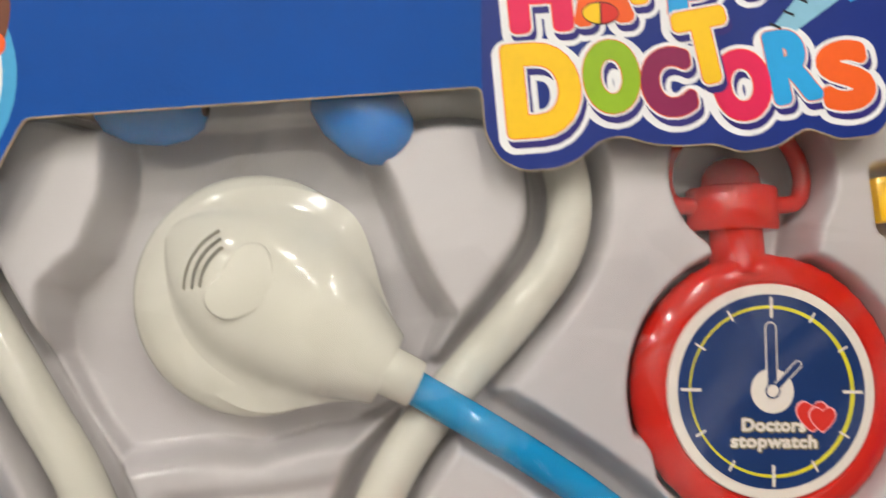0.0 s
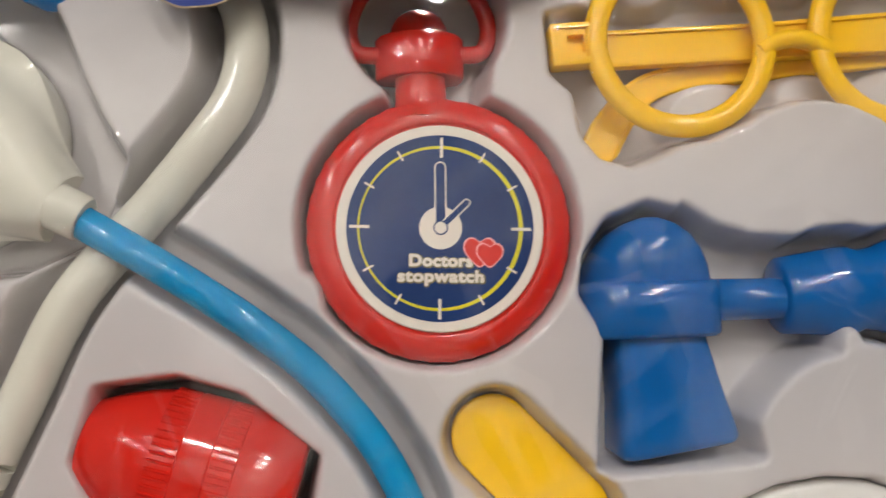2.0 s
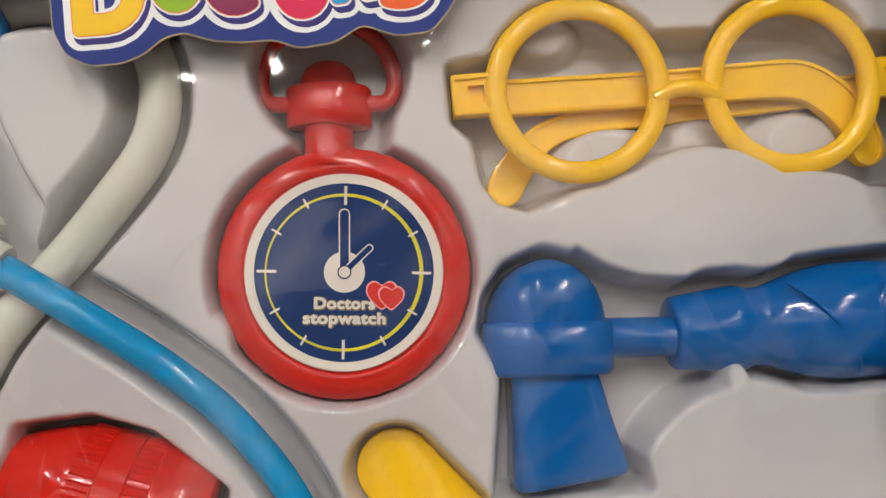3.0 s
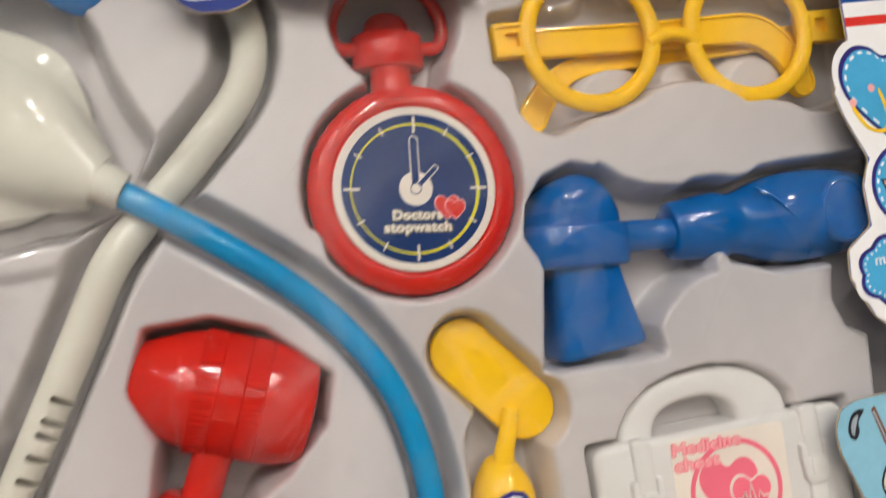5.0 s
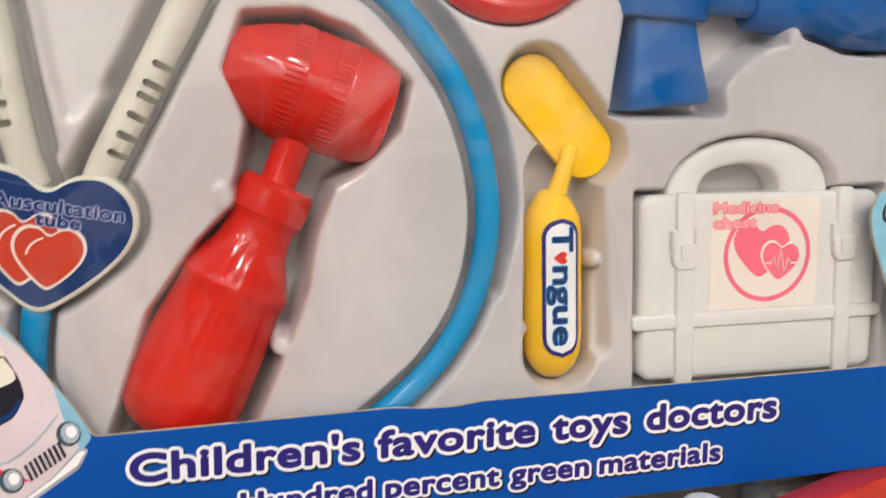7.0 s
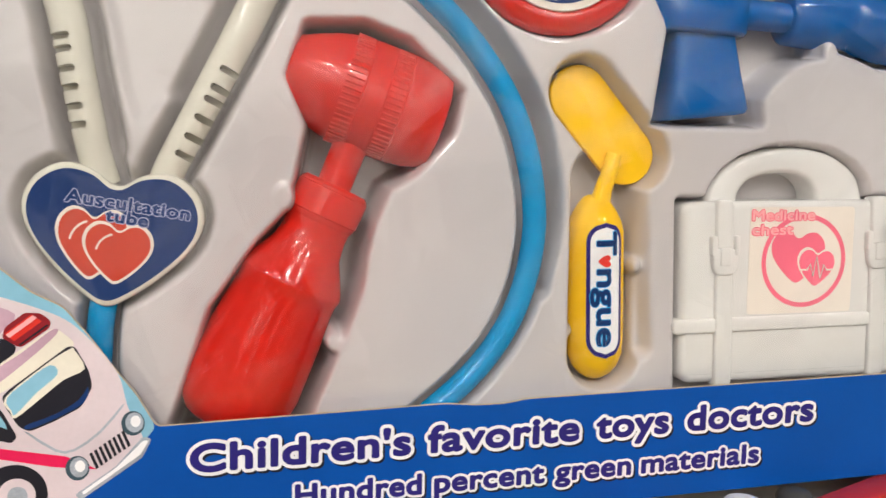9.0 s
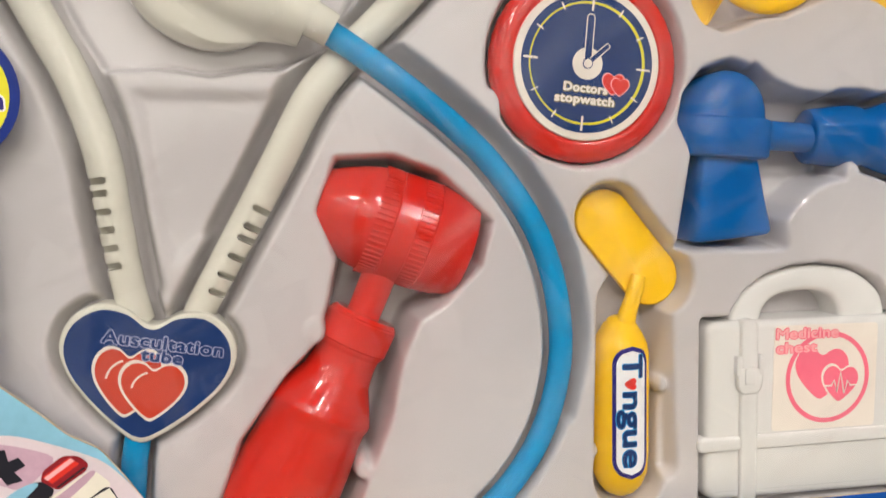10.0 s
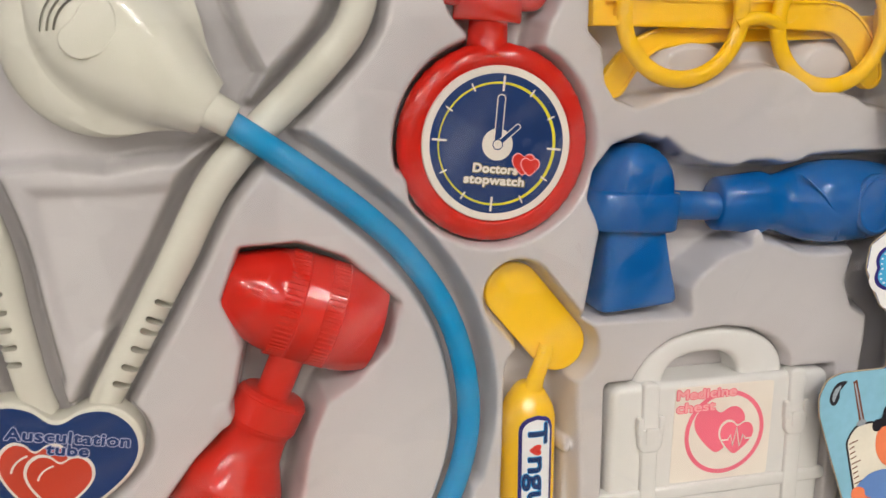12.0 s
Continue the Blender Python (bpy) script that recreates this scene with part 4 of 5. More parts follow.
carve(hood_ob, [arc_cut(r, a0, a1) for r, a0, a1 in ((16.9, 113, 177), (14.7, 115, 176), (12.5, 118, 174))])
part("button", slab(soft(smooth([(-57, 257), (-53.4, 262.8), (-47.4, 264), (-44, 260), (-44.6, 249), (-55.4, 244), (-61.6, 248), (-61.4, 253.4)], 5), 3), 4.5, 8.0, 0.8, 4), WHITE_PLASTIC, stetho, "low raised button on the hood")
neck0 = NECK + axis * 0.3
part("collar", lathe(neck0, neck0 + axis, [(-3, 6.4), (0, 6.8), (7.6, 6.5), (8.3, 6.0), (8.3, 5.2)], 0.6), WHITE_PLASTIC, stetho, "short white collar where the hose enters")


def ear_tip(x, y, turn):
    c, s = math.cos(radians(turn)), math.sin(radians(turn))
    return lathe((x, y), (x + c, y + s), [(0, 3), (0.5, 6.5), (3, 9.2), (10, 11.4), (19, 11), (25, 8.8), (28.5, 5.5), (29.4, 2)], -1.5, 28, 0.85)


for tx, ty, turn, open_end in ((-27, 308, -48, False), (-88, 307, -10, True)):
    tip = part("ear_tip", ear_tip(tx, ty, turn), TIP_BLUE, stetho, "bright blue plastic ear tip")
    c, w = math.cos(radians(turn)), math.sin(radians(turn))
    if open_end:
        # dark disc in place of an opening; its shade is in the colour
        part("hole", lathe((tx + 28.6 * c, ty + 28.6 * w), (tx + 30 * c, ty + 30 * w), [(0, 2.4), (1.2, 2.4), (1.3, 0.5)], 1, 16), HOLE_SHADE, tip)

# heart-shaped joint with its printed hearts
plate_heart = part("heart_plate", slab(heart(*HEART_AT), -9, 2.2, 1.2, 4), WHITE_PLASTIC, stetho, "white rimmed heart joint with a navy sticker")
hx, hy, hw, hh, ht = HEART_AT
part("sticker", flat(heart(hx - 0.1, hy + 0.1, hw - 3.8, hh - 4.2, ht), 2.2, 0.15), DIAL_NAVY, plate_heart, "navy heart sticker")
for cx, cy, w, h, z, edge in ((-85.6, 99.4, 25, 25.5, 2.36, 1.1), (-77.4, 95.6, 24, 22.0, 2.50, 1.1)):
    part("heart_outline", flat(heart(cx, cy, w, h, ht), z, 0.05), DIAL_WHITE, plate_heart)
    part("red_heart", flat(heart(cx, cy, w - 2 * edge, h - 2 * edge, ht), z + 0.06, 0.05), INK_VERMILION, plate_heart)
    part("shine", flat(disc(cx + 0.5, cy, w * 0.33, h * 0.33, 10, ht, 110, 175) + disc(cx + 0.5, cy, w * 0.30, h * 0.30, 10, ht, 110, 175)[::-1], z + 0.12, 0.04), DIAL_WHITE, plate_heart)
for text, x, y, w, h, a in (("Auscultation", -93.4, 114.6, 41.5, 4.6, -11), ("tube", -80.6, 107.4, 14, 4.2, -11)):
    part("joint_words_outline", letters(text, x, y, w, h, 2.66, a, 0.56, 0, 0.04, 1.06), INK_LILAC, plate_heart)
    part("joint_words", letters(text, x, y, w, h, 2.72, a, 0.2, 0, 0.04, 1.06), DIAL_NAVY, plate_heart)


# ---- toy stopwatch ----
watch = thing("toy_stopwatch", *WATCH, -20, "red plastic toy stopwatch with a navy dial", "stopwatch")
wx, wy = WATCH
part("case", spin(wx, wy, [(33, -19.5), (35.4, -19), (36.4, -16.5), (37.2, -12), (38, -7), (38.2, -5), (37.8, -3.2), (36.4, -1.6), (34, -0.5), (31.6, -0.2), (30.4, -0.5), (30, -1.2), (10, -1.4)], 120, lambda j, z: 0.005 * math.cos(j * 2 * math.pi / 120 * 40) if -13 < z < -2.5 else 0), RED_PLASTIC, watch, "round glossy red case")
dial = part("dial", spin(wx, wy, [(29.5, -1.3), (29.5, -0.3), (29.2, 0.0), (5, 0.0)], 96), DIAL_WHITE, watch, "paper dial with a cream rim")
part("face", spin(wx, wy, [(26.6, 0.0), (26.6, 0.12), (1, 0.12)], 96), DIAL_NAVY, dial, "navy dial face")
part("yellow_ring", turn_bm(ring_plate(disc(wx, wy, 23.5, n=96), [Vector((wx + (22.65 - 0.35 * math.cos(2 * math.pi * i / 96)) * math.cos(2 * math.pi * i / 96), wy + (22.65 - 0.35 * math.cos(2 * math.pi * i / 96)) * math.sin(2 * math.pi * i / 96))) for i in range(96)], 0.14, 0.2), wx, wy, LEAN), DIAL_YELLOW, dial)
for k in range(12):
    long = k % 3 == 0
    r0, r1, w = (20.1, 25.8, 0.42) if long else (21.8, 25.0, 0.3)
    part("tick", turn_bm(block(wx - w, wx + w, wy + r0, wy + r1, 0.2, 0.3, 0), wx, wy, LEAN - 30 * k), DIAL_WHITE, dial)
part("hub", spin(wx, wy, [(6.1, 0.13), (6.1, 0.2), (1, 0.2)], 40), DIAL_WHITE, dial)


def hand_art(length, width, turn, z):
    o = disc(wx, wy + length - width, width, n=10, a0=0, a1=180) + [Vector((wx - width, wy)), Vector((wx + width, wy))]
    i = disc(wx, wy + length - width, width - 0.4, n=10, a0=0, a1=180) + [Vector((wx - width + 0.4, wy)), Vector((wx + width - 0.4, wy))]
    return turn_bm(flat(o, z, 0.05), wx, wy, turn), turn_bm(flat(i, z + 0.06, 0.05), wx, wy, turn)


for length, width, turn, z in ((19, 1.7, LEAN + 1, 0.22), (11.5, 1.2, LEAN - 45, 0.34)):
    a, b = hand_art(length, width, turn, z)
    part("hand_outline", a, DIAL_WHITE, dial)
    part("hand_fill", b, DIAL_NAVY, dial)
part("pivot", spin(wx, wy, [(2.1, 0.45), (2.1, 0.5), (0.5, 0.5)], 24), DIAL_NAVY, dial)
part("pivot_cap", spin(wx, wy, [(1.7, 0.5), (1.7, 0.56), (0.4, 0.56)], 24), DIAL_WHITE, dial)


def on_dial(u, v):
    c, s = math.cos(radians(LEAN)), math.sin(radians(LEAN))
    return wx + u * c - v * s, wy + u * s + v * c


for text, u, v, w in (("Doctors", -8.6, -10.8, 17.6), ("stopwatch", -11.8, -15.2, 24)):
    x, y = on_dial(u, v)
    part("dial_words_outline", letters(text, x + 0.15, y - 0.1, w, 3.3, 0.16, LEAN, 0.56, 0, 0.05, 1.06), INK_OLIVE, dial)
    part("dial_words", letters(text, x, y, w, 3.3, 0.24, LEAN, 0.24, 0, 0.05, 1.06), DIAL_WHITE, dial)
for u, v, w, z in ((11.2, -6.8, 9.6, 0.24), (14, -7.6, 8, 0.4)):
    x, y = on_dial(u, v)
    part("heart_outline", flat(heart(x, y, w, w * 0.9, LEAN), z, 0.05), INK_ROSE, dial)
    part("red_heart", flat(heart(x, y, w - 0.9, w * 0.9 - 0.9, LEAN), z + 0.06, 0.05), INK_RED, dial)
up = Vector((0.07, 1)).normalized()
p = Vector((84.0, 212.2))
part("stem", lathe(p + up * 33, p + up * 34, [(0, 9.4), (2.5, 8), (12, 7.5), (14, 8)], -9, 28), RED_PLASTIC, watch, "short red stem")
crown = part("crown", lathe(p + up * 45.4, p + up * 46, [(0, 11), (0.2, 12.8), (1, 13.4), (12, 13.4), (12.8, 12.8), (13, 10), (13.6, 8.8), (16.5, 8.4), (19, 7.2), (21, 4.8), (22, 1.5)], -11, 36, 0.8), RED_PLASTIC, watch, "red winding crown")
side = Vector((up.y, -up.x))
loop_pts = [p + up * 53 - side * 12, p + up * 53.6 - side * 18, p + up * 58 - side * 20.5, p + up * 65 - side * 20, p + up * 73 - side * 15.5, p + up * 78.5 - side * 7, p + up * 80 + side * 0, p + up * 78.5 + side * 7, p + up * 73 + side * 15.5, p + up * 65 + side * 20, p + up * 58 + side * 20.5, p + up * 53.6 + side * 18, p + up * 53 + side * 12]
part("loop", tube(smooth([(q.x, q.y, -9) for q in loop_pts], 5, False), 2.6, 14), RED_PLASTIC, watch, "red hanging loop")


# ---- toy glasses ----
glasses = thing("toy_glasses", 199, 258, -16, "yellow plastic toy glasses with folded temples", "glasses")
rims = [(164.6, 261.2), (232.6, 257.6)]
for cx, cy in rims:
    part("rim", tube([(q.x, q.y, -1.0) for q in disc(cx, cy, 25.6, n=64)] + [(cx + 25.6, cy, -1.0)], 3.5, 16, 0.66, False), YELLOW_PLASTIC, glasses, "round yellow rim")
part("bridge", tube(smooth([(188, 256.5, -1), (193.5, 258.8, -0.5), (198.5, 259.2, -0.3), (203.5, 258.2, -0.5), (209, 255.6, -1)], 4, False), 2.8, 14), YELLOW_PLASTIC, glasses)


left_end = part("end_piece", block(125.5, 142, 256, 269, -7, 0.6, 0.9), YELLOW_PLASTIC, glasses, "square end piece with a hole")
carve(left_end, [block(130.6, 135.6, 259.8, 265.2, -3, 4, 0), block(127, 139, 258.2, 267.2, -0.3, 3, 0)])
right_end = part("end_piece", block(257, 276.5, 251, 264, -7, 0.2, 0.9), YELLOW_PLASTIC, glasses, "square end piece with a hole")
carve(right_end, [block(263, 268, 254.5, 260.5, -3, 4, 0)])


def temple(pts, widths, z0, z1):
    """A flat bar with a raised rim, bent into an ear hook."""
    c = [Vector(q) for q in smooth(pts, 6, False)]
    n = len(c)

    def side_line(f):
        out = []
        for i in range(n):
            d = (c[min(i + 1, n - 1)] - c[max(i - 1, 0)]).normalized()
            w = np.interp(i / (n - 1), np.linspace(0, 1, len(widths)), widths) * 0.5
            out.append(c[i] + Vector((-d.y, d.x)) * w * f)
        return out
    d = (c[-1] - c[-2]).normalized()
    w = widths[-1] * 0.5
    nrm = Vector((-d.y, d.x))
    tip = [c[-1] + nrm * w * math.cos(radians(k)) + d * w * math.sin(radians(k)) for k in range(20, 180, 20)]
    outline = side_line(1) + tip + side_line(-1)[::-1]
    base = slab(outline, z0, z1, 0.8, 2)
    ins = inset(outline, 1.5)
    bed = [q for q in ins]
    return base, rings_mesh([[(q.x, q.y, z1 - 0.8) for q in bed], [(q.x, q.y, z1 + 4) for q in bed]])


for pts, widths, z0, z1 in (([(139, 262), (160, 261.6), (190, 261), (218, 261), (238, 260), (249, 253), (256, 243), (258, 236)], [11.5, 11.5, 11.5, 12, 13, 13, 12, 11.5], -9.5, -5.4), ([(262, 257), (240, 256), (210, 255), (180, 253.6), (160, 251.5), (150, 246), (143, 238), (140.5, 234)], [9, 9, 9, 8, 8.5, 10, 11.5, 11.5], -13.5, -9.8)):
    bar_bm, bed_bm = temple(pts, widths, z0, z1)
    ob = part("temple", bar_bm, YELLOW_PLASTIC, glasses, "folded yellow temple with an ear hook")
    carve(ob, [bed_bm])


# ---- blue toy hammer ----
hammer = thing("toy_hammer", 170, 180, -20, "blue plastic toy reflex hammer in the tray", "toy hammer")
HAX = Vector((0.07, 1.0))
part("head", loft((147.6, 176), HAX, [(0, 18.4, 3.5), (14, 19.2, 4.2), (20, 18.2, 4.6), (25, 16.2, 4.4), (29, 13.4, 3.2), (32, 9.8, 1.2), (34, 5.4, -2), (34.8, 1.5, -6)], -18, 0.6), BLUE_PLASTIC, hammer, "rounded blue head", 60)
part("band", loft((147.4, 175), HAX, [(0, 18.5, 2), (0.3, 19.6, 4.4), (1.6, 20.3, 5.6), (15, 20.5, 5.8), (16.3, 20, 4.8), (16.5, 18.5, 2)], -18.5, 0.45), BLUE_PLASTIC, hammer, "raised band round the head", 50)
part("wedge", loft((148, 180), (0.07, -1), [(0, 12.8, 1.4), (8, 13.8, 1.6), (22, 15.6, 1.9), (32, 17.4, 2.1), (35.6, 18.0, 2.0), (37.2, 17.4, 1.2), (37.9, 16.2, -0.4)], -18, 0.24), BLUE_PLASTIC, hammer, "flaring flat wedge", 40)
part("neck", lathe((164, 184.4), (190, 182.6), [(0, 7), (3, 6.4), (26, 6.0), (28, 7)], -6, 28), BLUE_PLASTIC, hammer)
handle = part("handle", lathe((186.6, 183.6), (286, 181), [(0, 6), (0.2, 10.2), (1.2, 11.4), (4, 11.8), (18, 13.4), (22, 13.6), (25.5, 12.4), (30, 12.6), (36, 14.6), (44, 17), (52, 18.4), (62, 18.6), (74, 18), (84, 16.6), (92, 13.5), (97, 8), (98, 3)], -8, 48, 0.86), BLUE_PLASTIC, hammer, "waisted blue grip", 50)
for k, sgn in enumerate((-1, 1)):
    cx = 222 + 15 * k
    part("grip_ridge", tube(smooth([(cx, 196 - 2 * k, 1.5), (cx + 6, 190, 5.6), (cx + 13, 181, 6.8), (cx + 19, 171, 4.4), (cx + 20, 166, 1)], 5, False), [0.2] + [0.55] * 19 + [0.2], 10), BLUE_PLASTIC, handle)
part("thumb_rest", slab(disc(257, 182, 11.5, 13.5), 5.0, 7.6, 1.6, 4), BLUE_PLASTIC, handle, "oval raised thumb rest")
part("thumb_rim", tube(smooth([(q.x, q.y, 7.5) for q in disc(257, 182, 9.6, 11.6, 24)], 2, True), 0.7, 8), BLUE_PLASTIC, handle)


# ---- red toy otoscope ----
scope = thing("toy_otoscope", -5, 110, -26, "red plastic toy otoscope in the tray", "toy otoscope")
h0, h1 = Vector((-14.6, 161.6)), Vector((40.6, 141))
hd = (h1 - h0).normalized()
ZH = -10
head = part("head", lathe(h0, h1, [(-1.5, 3.3), (-1.2, 11.6), (-0.2, 13.2), (6, 16.0), (12, 18.6), (17.5, 20.2), (20, 20.5), (26.5, 20.9), (27, 21.5), (35, 21.5), (35.5, 20.9), (42, 20.9), (42.4, 21.6), (50, 21.0), (56, 19.4), (58.6, 18.2), (59.4, 16.6), (59.6, 5.5)], ZH, 56, 0.86), RED_PLASTIC, scope, "conical red head with ribbed bands")
for s0, s1, rr in ((19.5, 26.3, 21.15), (35.7, 42.0, 21.15)):
    for k in range(30):
        a = math.pi * (k + 0.5) / 30
        sd = Vector((hd.y, -hd.x))
        c = h0 + sd * (rr - 0.2) * math.cos(a)
        z = ZH + 0.86 * (rr - 0.2) * math.sin(a)
        q0, q1 = c + hd * s0, c + hd * s1
        part("rib", tube([(q0.x, q0.y, z), (q1.x, q1.y, z)], 0.45, 6), RED_PLASTIC, head)
part("neck", lathe((8, 136), (-2, 113), [(0, 7.5), (6, 6.8), (22, 6.6), (26, 7.4)], -9, 28), RED_PLASTIC, scope)
part("grip", lathe((1.0, 117.6), (-42.4, 32), [(0, 8), (0.2, 12.2), (1.4, 13.5), (13.8, 13.7), (15, 13.0), (16, 12.6), (20, 12.6), (26, 13.6), (37, 19.4), (39.5, 20.5), (41, 20.5), (43, 19.8), (47, 19.8), (60, 21.2), (82, 22.6), (92, 21.6), (98, 17.6), (101, 12), (101.6, 4)], -9.5, 56, 0.86), RED_PLASTIC, scope, "waisted red grip", 30)
part("collar_band", lathe((1.0, 117.6), (-42.4, 32), [(2.2, 13.6), (2.6, 14.1), (12.6, 14.2), (13.0, 13.7)], -9.5, 56, 0.86), RED_PLASTIC, scope)


# ---- yellow toy tongue mirror ----
mirror = thing("toy_tongue_mirror", 106, 100, -20, "yellow plastic toy tongue mirror with a label", "toy mirror")
A, B = Vector((98, 151.6)), Vector((118, 127.4))
ad = (B - A).normalized()
an = math.degrees(math.atan2(ad.y, ad.x))
oval = disc(*B, 12, n=20, turn=an, a0=-90, a1=90) + disc(*A, 12, n=20, turn=an, a0=90, a1=270)
paddle = part("paddle", slab(oval, -10.4, -7.6, 0.9, 3), YELLOW_PLASTIC, mirror, "flat oval yellow paddle")
part("stem", tube([(112.4, 128, -6.6), (110.5, 122, -5.6), (107.4, 114, -5.2), (105.6, 106, -6)], [3.1, 3.4, 3.7, 4.6], 16, 0.8), YELLOW_PLASTIC, mirror)
G0, G1, GZ, GR = Vector((105.1, 112)), Vector((105.1, 36)), -8.6, 11.9
part("grip", lathe(G0, G1, [(0, 2.5), (0.8, 4.4), (3, 6.4), (7, 9), (11, 10.9), (15, 11.8), (20, 11.9), (58, 11.9), (65, 11.4), (70, 9.6), (73.4, 7), (75.4, 4), (76, 1.5)], GZ, 48), YELLOW_PLASTIC, mirror, "rounded yellow grip", 60)


def wrap(bm, lift):
    """Lays flat work round the grip."""
    for v in bm.verts:
        u = v.co.x - 105.1
        a = max(-1.3, min(1.3, u / GR))
        v.co.x = 105.1 + (GR + lift) * math.sin(a)
        v.co.z = GZ + (GR + lift + v.co.z) * math.cos(a)
    return bm


def wrapped_capsule(w, y0, y1, lift):
    rows = []
    n, m = 12, 40
    for i in range(m + 1):
        t = i / m
        y = y0 + (y1 - y0) * t
        e = min(y - y0, y1 - y)
        half = w if e >= w else math.sqrt(max(0.0, w * w - (w - e) ** 2)) + 0.01
        rows.append([(105.3 + half * (2 * j / n - 1), y, 0) for j in range(n + 1)])
    return wrap(rings_mesh(rows, False, False, False), lift)


part("label_edge", wrapped_capsule(7.9, 46.6, 101.2, 0.12), INK_PURPLE, mirror, "long label with a blue border")
part("label_field", wrapped_capsule(6.2, 48.4, 99.4, 0.3), CARD_WHITE, mirror)


def label_words(text, y_top, length, height, lift, fat):
    bm = letters(text, 0, 0, length, height, 0, 0, fat, 0, 0.02)
    bmesh.ops.triangulate(bm, faces=bm.faces[:])
    for _ in range(2):
        long = [e for e in bm.edges if e.calc_length() > 1.2]
        bmesh.ops.subdivide_edges(bm, edges=long, cuts=1)
    bm.transform(Matrix.Translation((105.3 - height * 0.42, y_top, 0)) @ Matrix.Rotation(radians(-90), 4, "Z"))
    return wrap(bm, lift)


for text, y_top, length, h in (("T", 97.4, 8.8, 8.2), ("ngue", 82.4, 30.4, 8.0)):
    part("label_outline", label_words(text, y_top, length, h, 0.42, 0.65), INK_CYAN, mirror)
    part("label_word", label_words(text, y_top, length, h, 0.54, 0.34), DIAL_NAVY, mirror)
hb = flat(heart(104.6, 86.0, 4.8, 5.0, -90), 0, 0.02)
part("label_heart", wrap(hb, 0.54), INK_RED, mirror, "small red heart in place of a letter")


# ---- white toy medicine chest ----
case = thing("toy_medicine_chest", 192, 70, -18, "white plastic toy medicine chest with a pink sticker", "toy case")
shell = part("shell", slab(rounded([(138.6, 108.4), (246, 107.2), (245.6, 52), (245, 34), (241, 31.4), (141.6, 33), (138.4, 37)], 6, 6), -17.5, 1.7, 3.2, 5), CHEST_PLASTIC, case, "boxy white shell with rounded edges", 50)
HANDLE_OUT = [(150.5, 102), (151.6, 112), (156, 119.4), (165, 125.6), (177, 129), (191, 129.8), (205, 127.6), (215, 122.6), (222, 115), (225, 102)]
HANDLE_IN = [(165, 102), (165.4, 109), (167.4, 113.6), (171.4, 116.8), (178, 118.6), (188, 119), (195, 117.2), (199.4, 113.6), (201.4, 109), (202, 102)]


def handle_arch(z0, z1, r):
    """A broad bar between two arches, its front edges rounded."""
    rings = []
    for o, i in zip(smooth(HANDLE_OUT, 5, False), smooth(HANDLE_IN, 5, False)):
        way = (i - o).normalized()
        ring = [(o, z0), (o, z1 - r), (o + way * r * 0.3, z1 - r * 0.3), (o + way * r, z1), (i - way * r, z1), (i - way * r * 0.3, z1 - r * 0.3), (i, z1 - r), (i, z0)]
        rings.append([(q.x, q.y, z) for q, z in ring])
    return rings_mesh(rings)


part("handle", handle_arch(-17, -2, 2.6), CHEST_PLASTIC, case, "broad arched white carrying handle", 60)
part("rib", slab(rounded([(134.6, 60.4), (247.6, 59.4), (247.6, 53.4), (134.6, 54.2)], 2.8), -3, 2.8, 1.1, 3), CHEST_PLASTIC, case, "raised white seam rib")
for sx in (157.0, 228.8):
    part("strap", slab(rounded([(sx - 4, 109), (sx + 4, 109), (sx + 4.2, 30.8), (sx - 3.8, 30.8)], 3), -3, 3.2, 1.2, 3), CHEST_PLASTIC, case, "raised white strap")
    buckle = part("buckle", slab(rounded([(sx - 6, 89), (sx + 6, 89), (sx + 5.6, 81), (sx + 3.6, 78), (sx - 3.6, 78), (sx - 5.6, 81)], 3), 1.2, 4.0, 1, 3), CHEST_PLASTIC, case, "moulded white buckle")
    for px in (sx - 5, sx + 5):
        part("prong", slab(rounded([(px - 1.3, 94.4), (px + 1.3, 94.4), (px + 1.3, 86), (px - 1.3, 86)], 1.2), 1.2, 4.2, 0.6, 2), CHEST_PLASTIC, buckle)
    part("slot", slab(rounded([(sx - 2.6, 89.4), (sx + 2.6, 89.4), (sx + 2.6, 82), (sx - 2.6, 82)], 1.2), 3.4, 4.5, 0.6, 2), CHEST_PLASTIC, buckle)
sticker = part("sticker", turn_bm(flat(rounded([(168.4, 105.2), (216.8, 105.2), (216.8, 60.6), (168.4, 60.6)], 2), 1.75, 0.15), 192, 82, -1), DIAL_WHITE, case, "cream square sticker with pink hearts")
sc = (193.8, 82.6)
part("circle", ring_plate(disc(*sc, 19.6, n=72), disc(*sc, 17.6, n=72), 1.95, 2.0), INK_PINK, sticker)
part("big_heart", flat(heart(190.8, 84.2, 25, 21.5, -4), 1.97, 0.06), INK_PINK, sticker)
part("heart_rim", flat(heart(199.6, 79.4, 18.6, 17, -6), 2.06, 0.05), DIAL_WHITE, sticker)
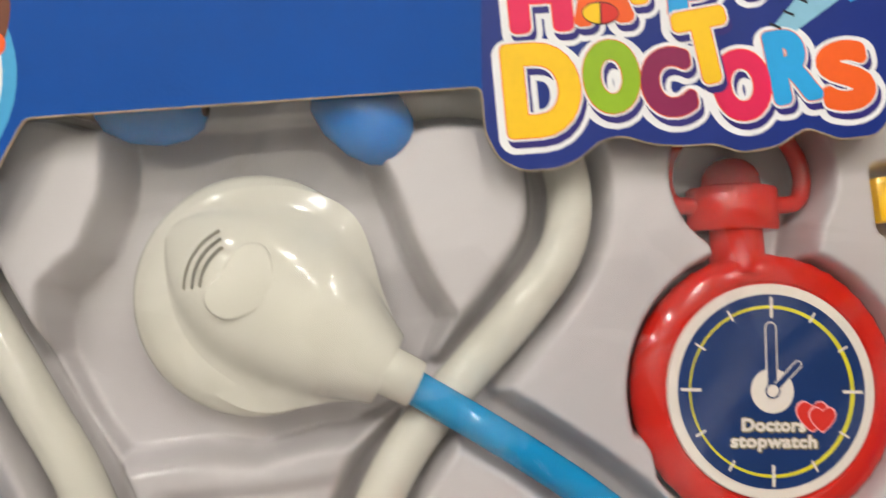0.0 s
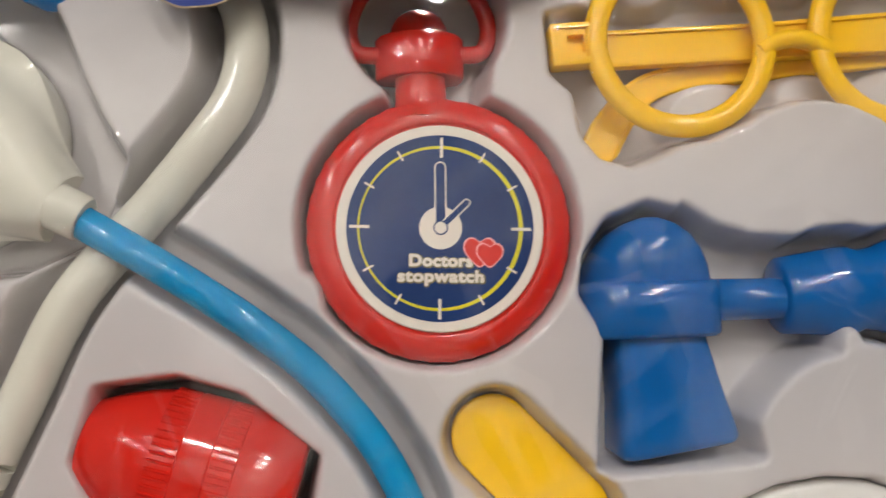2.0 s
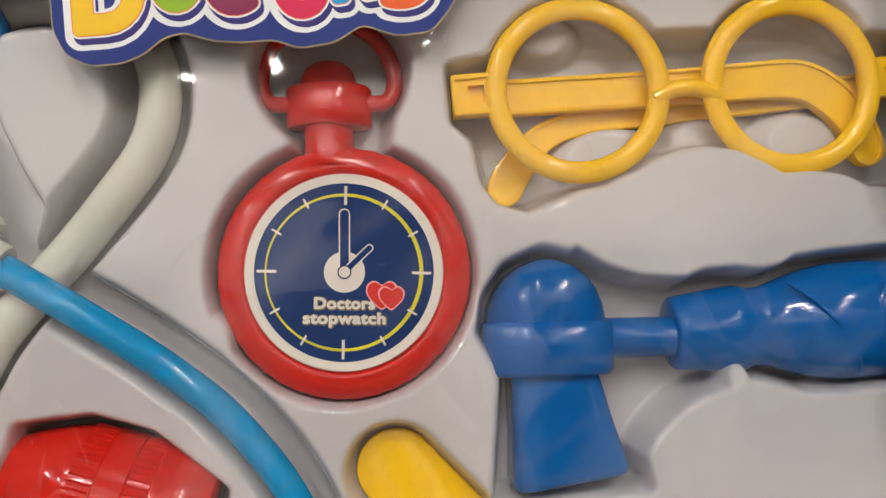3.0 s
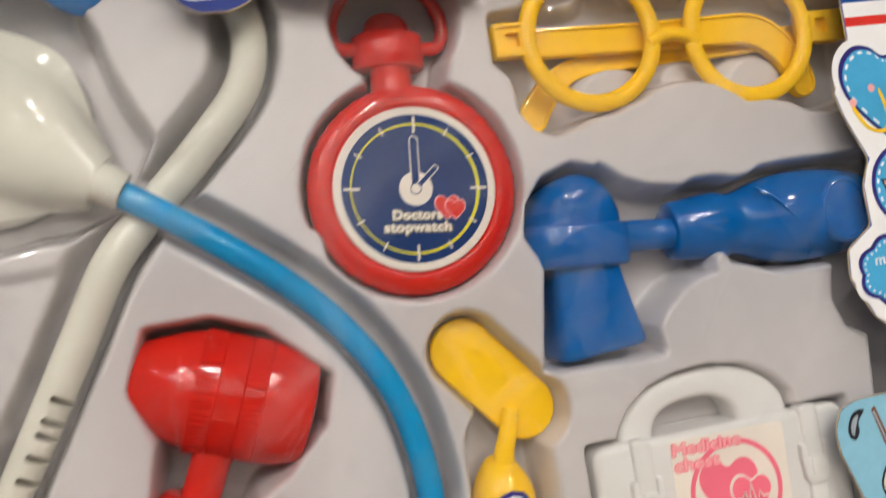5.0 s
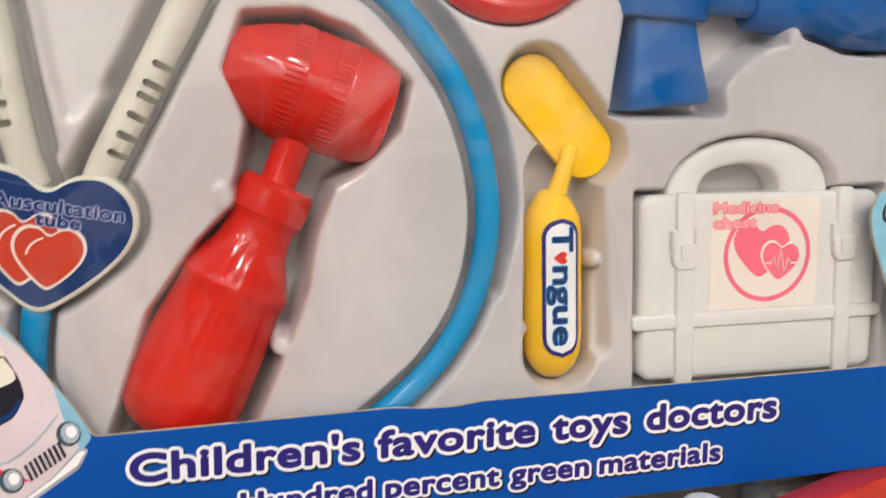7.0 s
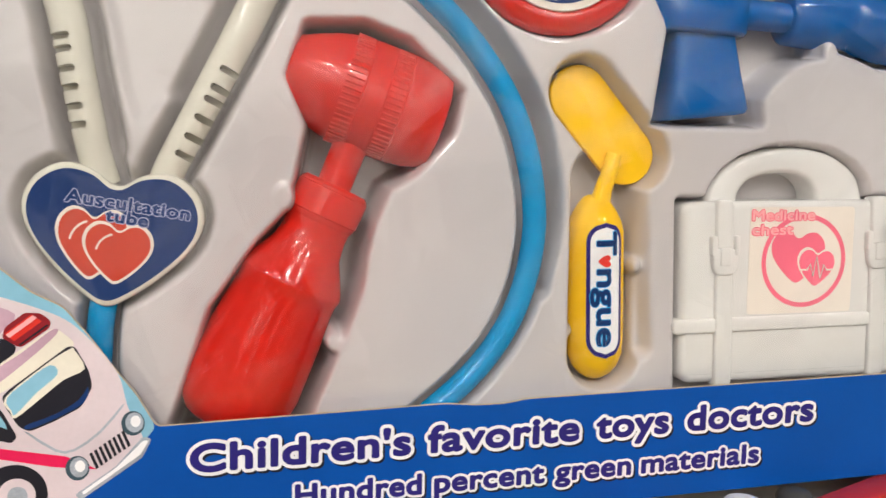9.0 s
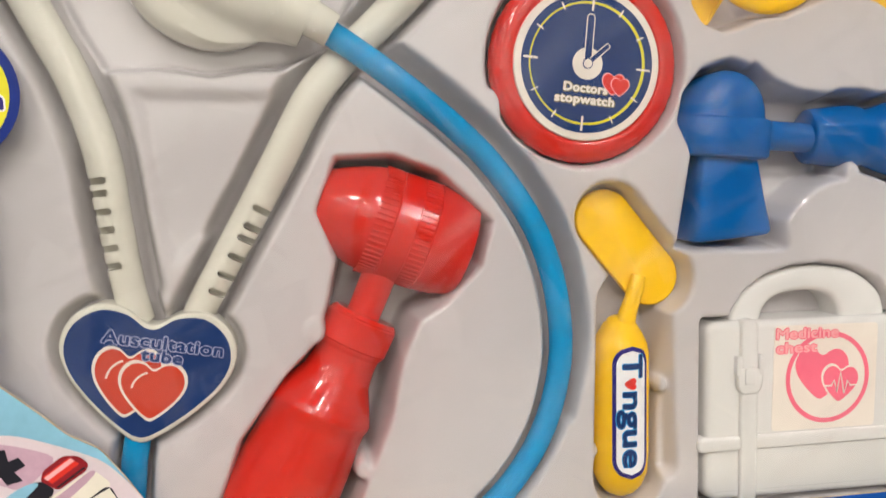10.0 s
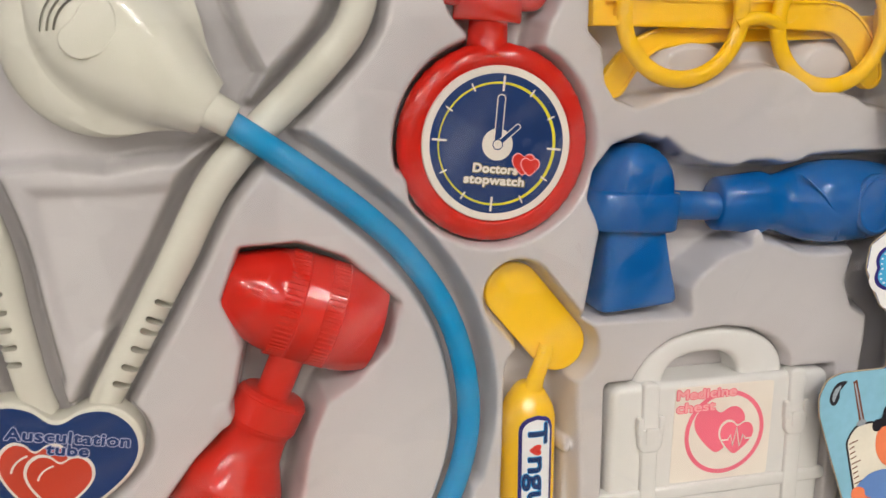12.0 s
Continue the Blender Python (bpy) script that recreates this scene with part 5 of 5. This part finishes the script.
part("small_heart", flat(heart(199.6, 79.3, 16.6, 15, -6), 2.12, 0.05), INK_PINK, sticker)
part("pulse", tube([(q[0], q[1], 2.2) for q in ((192, 78.8), (195.4, 78.8), (196.6, 81.2), (198, 75.8), (199.6, 84.4), (201.4, 75.2), (203, 80.6), (204.4, 78.4), (207.4, 78.4))], 0.42, 6), DIAL_WHITE, sticker, "white pulse line")
for text, x, y, w in (("Medicine", 169.6, 100.2, 28.5), ("chest", 169.6, 94.2, 18.5)):
    part("sticker_words_outline", letters(text, x, y, w, 4.4, 2.2, -1, 0.55, 0, 0.05), INK_PINK, sticker)
    part("sticker_words", letters(text, x, y, w, 4.4, 2.28, -1, 0.14, 0, 0.05), INK_ROSE, sticker)


# ---- the package that the box stands on ----
lower = thing("lower_package", 90, 20, SHELF, "red-edged toy package lying under the box", "toy package", turn=FLAT)
LOW_TOP = -9.4


def low(bm):
    """Lies askew: u along its front edge, v back from it."""
    bm.transform(Matrix.Translation((190, -40, 0)) @ Matrix.Rotation(radians(21), 4, "Z"))
    return bm


part("bottom", low(block(-270, 110, 0, 200, SHELF, SHELF + 4, 1)), PACK_RED, lower, turn=FLAT)
for bx in ((-270, 110, 0, 15), (-270, 110, 192, 200), (-270, -250, 15.5, 191.5), (90, 110, 15.5, 191.5)):
    part("rim", low(block(*bx, SHELF + 4.2, LOW_TOP, 2)), PACK_RED, lower, "glossy red card rim", turn=FLAT)
part("liner", low(block(-249.5, 89.5, 15.5, 191.5, SHELF + 4.2, LOW_TOP - 14, 1)), PACK_GREY, lower, "grey plastic liner", turn=FLAT)
for u, v, r, mat in ((-48, 36, 13, TOY_ORANGE), (-74, 44, 12, TOY_PINK), (-102, 56, 15, TOY_GREEN), (-134, 50, 14, TOY_ORANGE), (-22, 30, 9, CARD_WHITE), (4, 26, 7, PACK_DARK)):
    part("piece", low(slab(disc(u, v, r, r * 1.15, 32), LOW_TOP - 14.2, LOW_TOP - 0.8, 5, 5)), mat, lower, "bright moulded plastic piece", turn=FLAT)
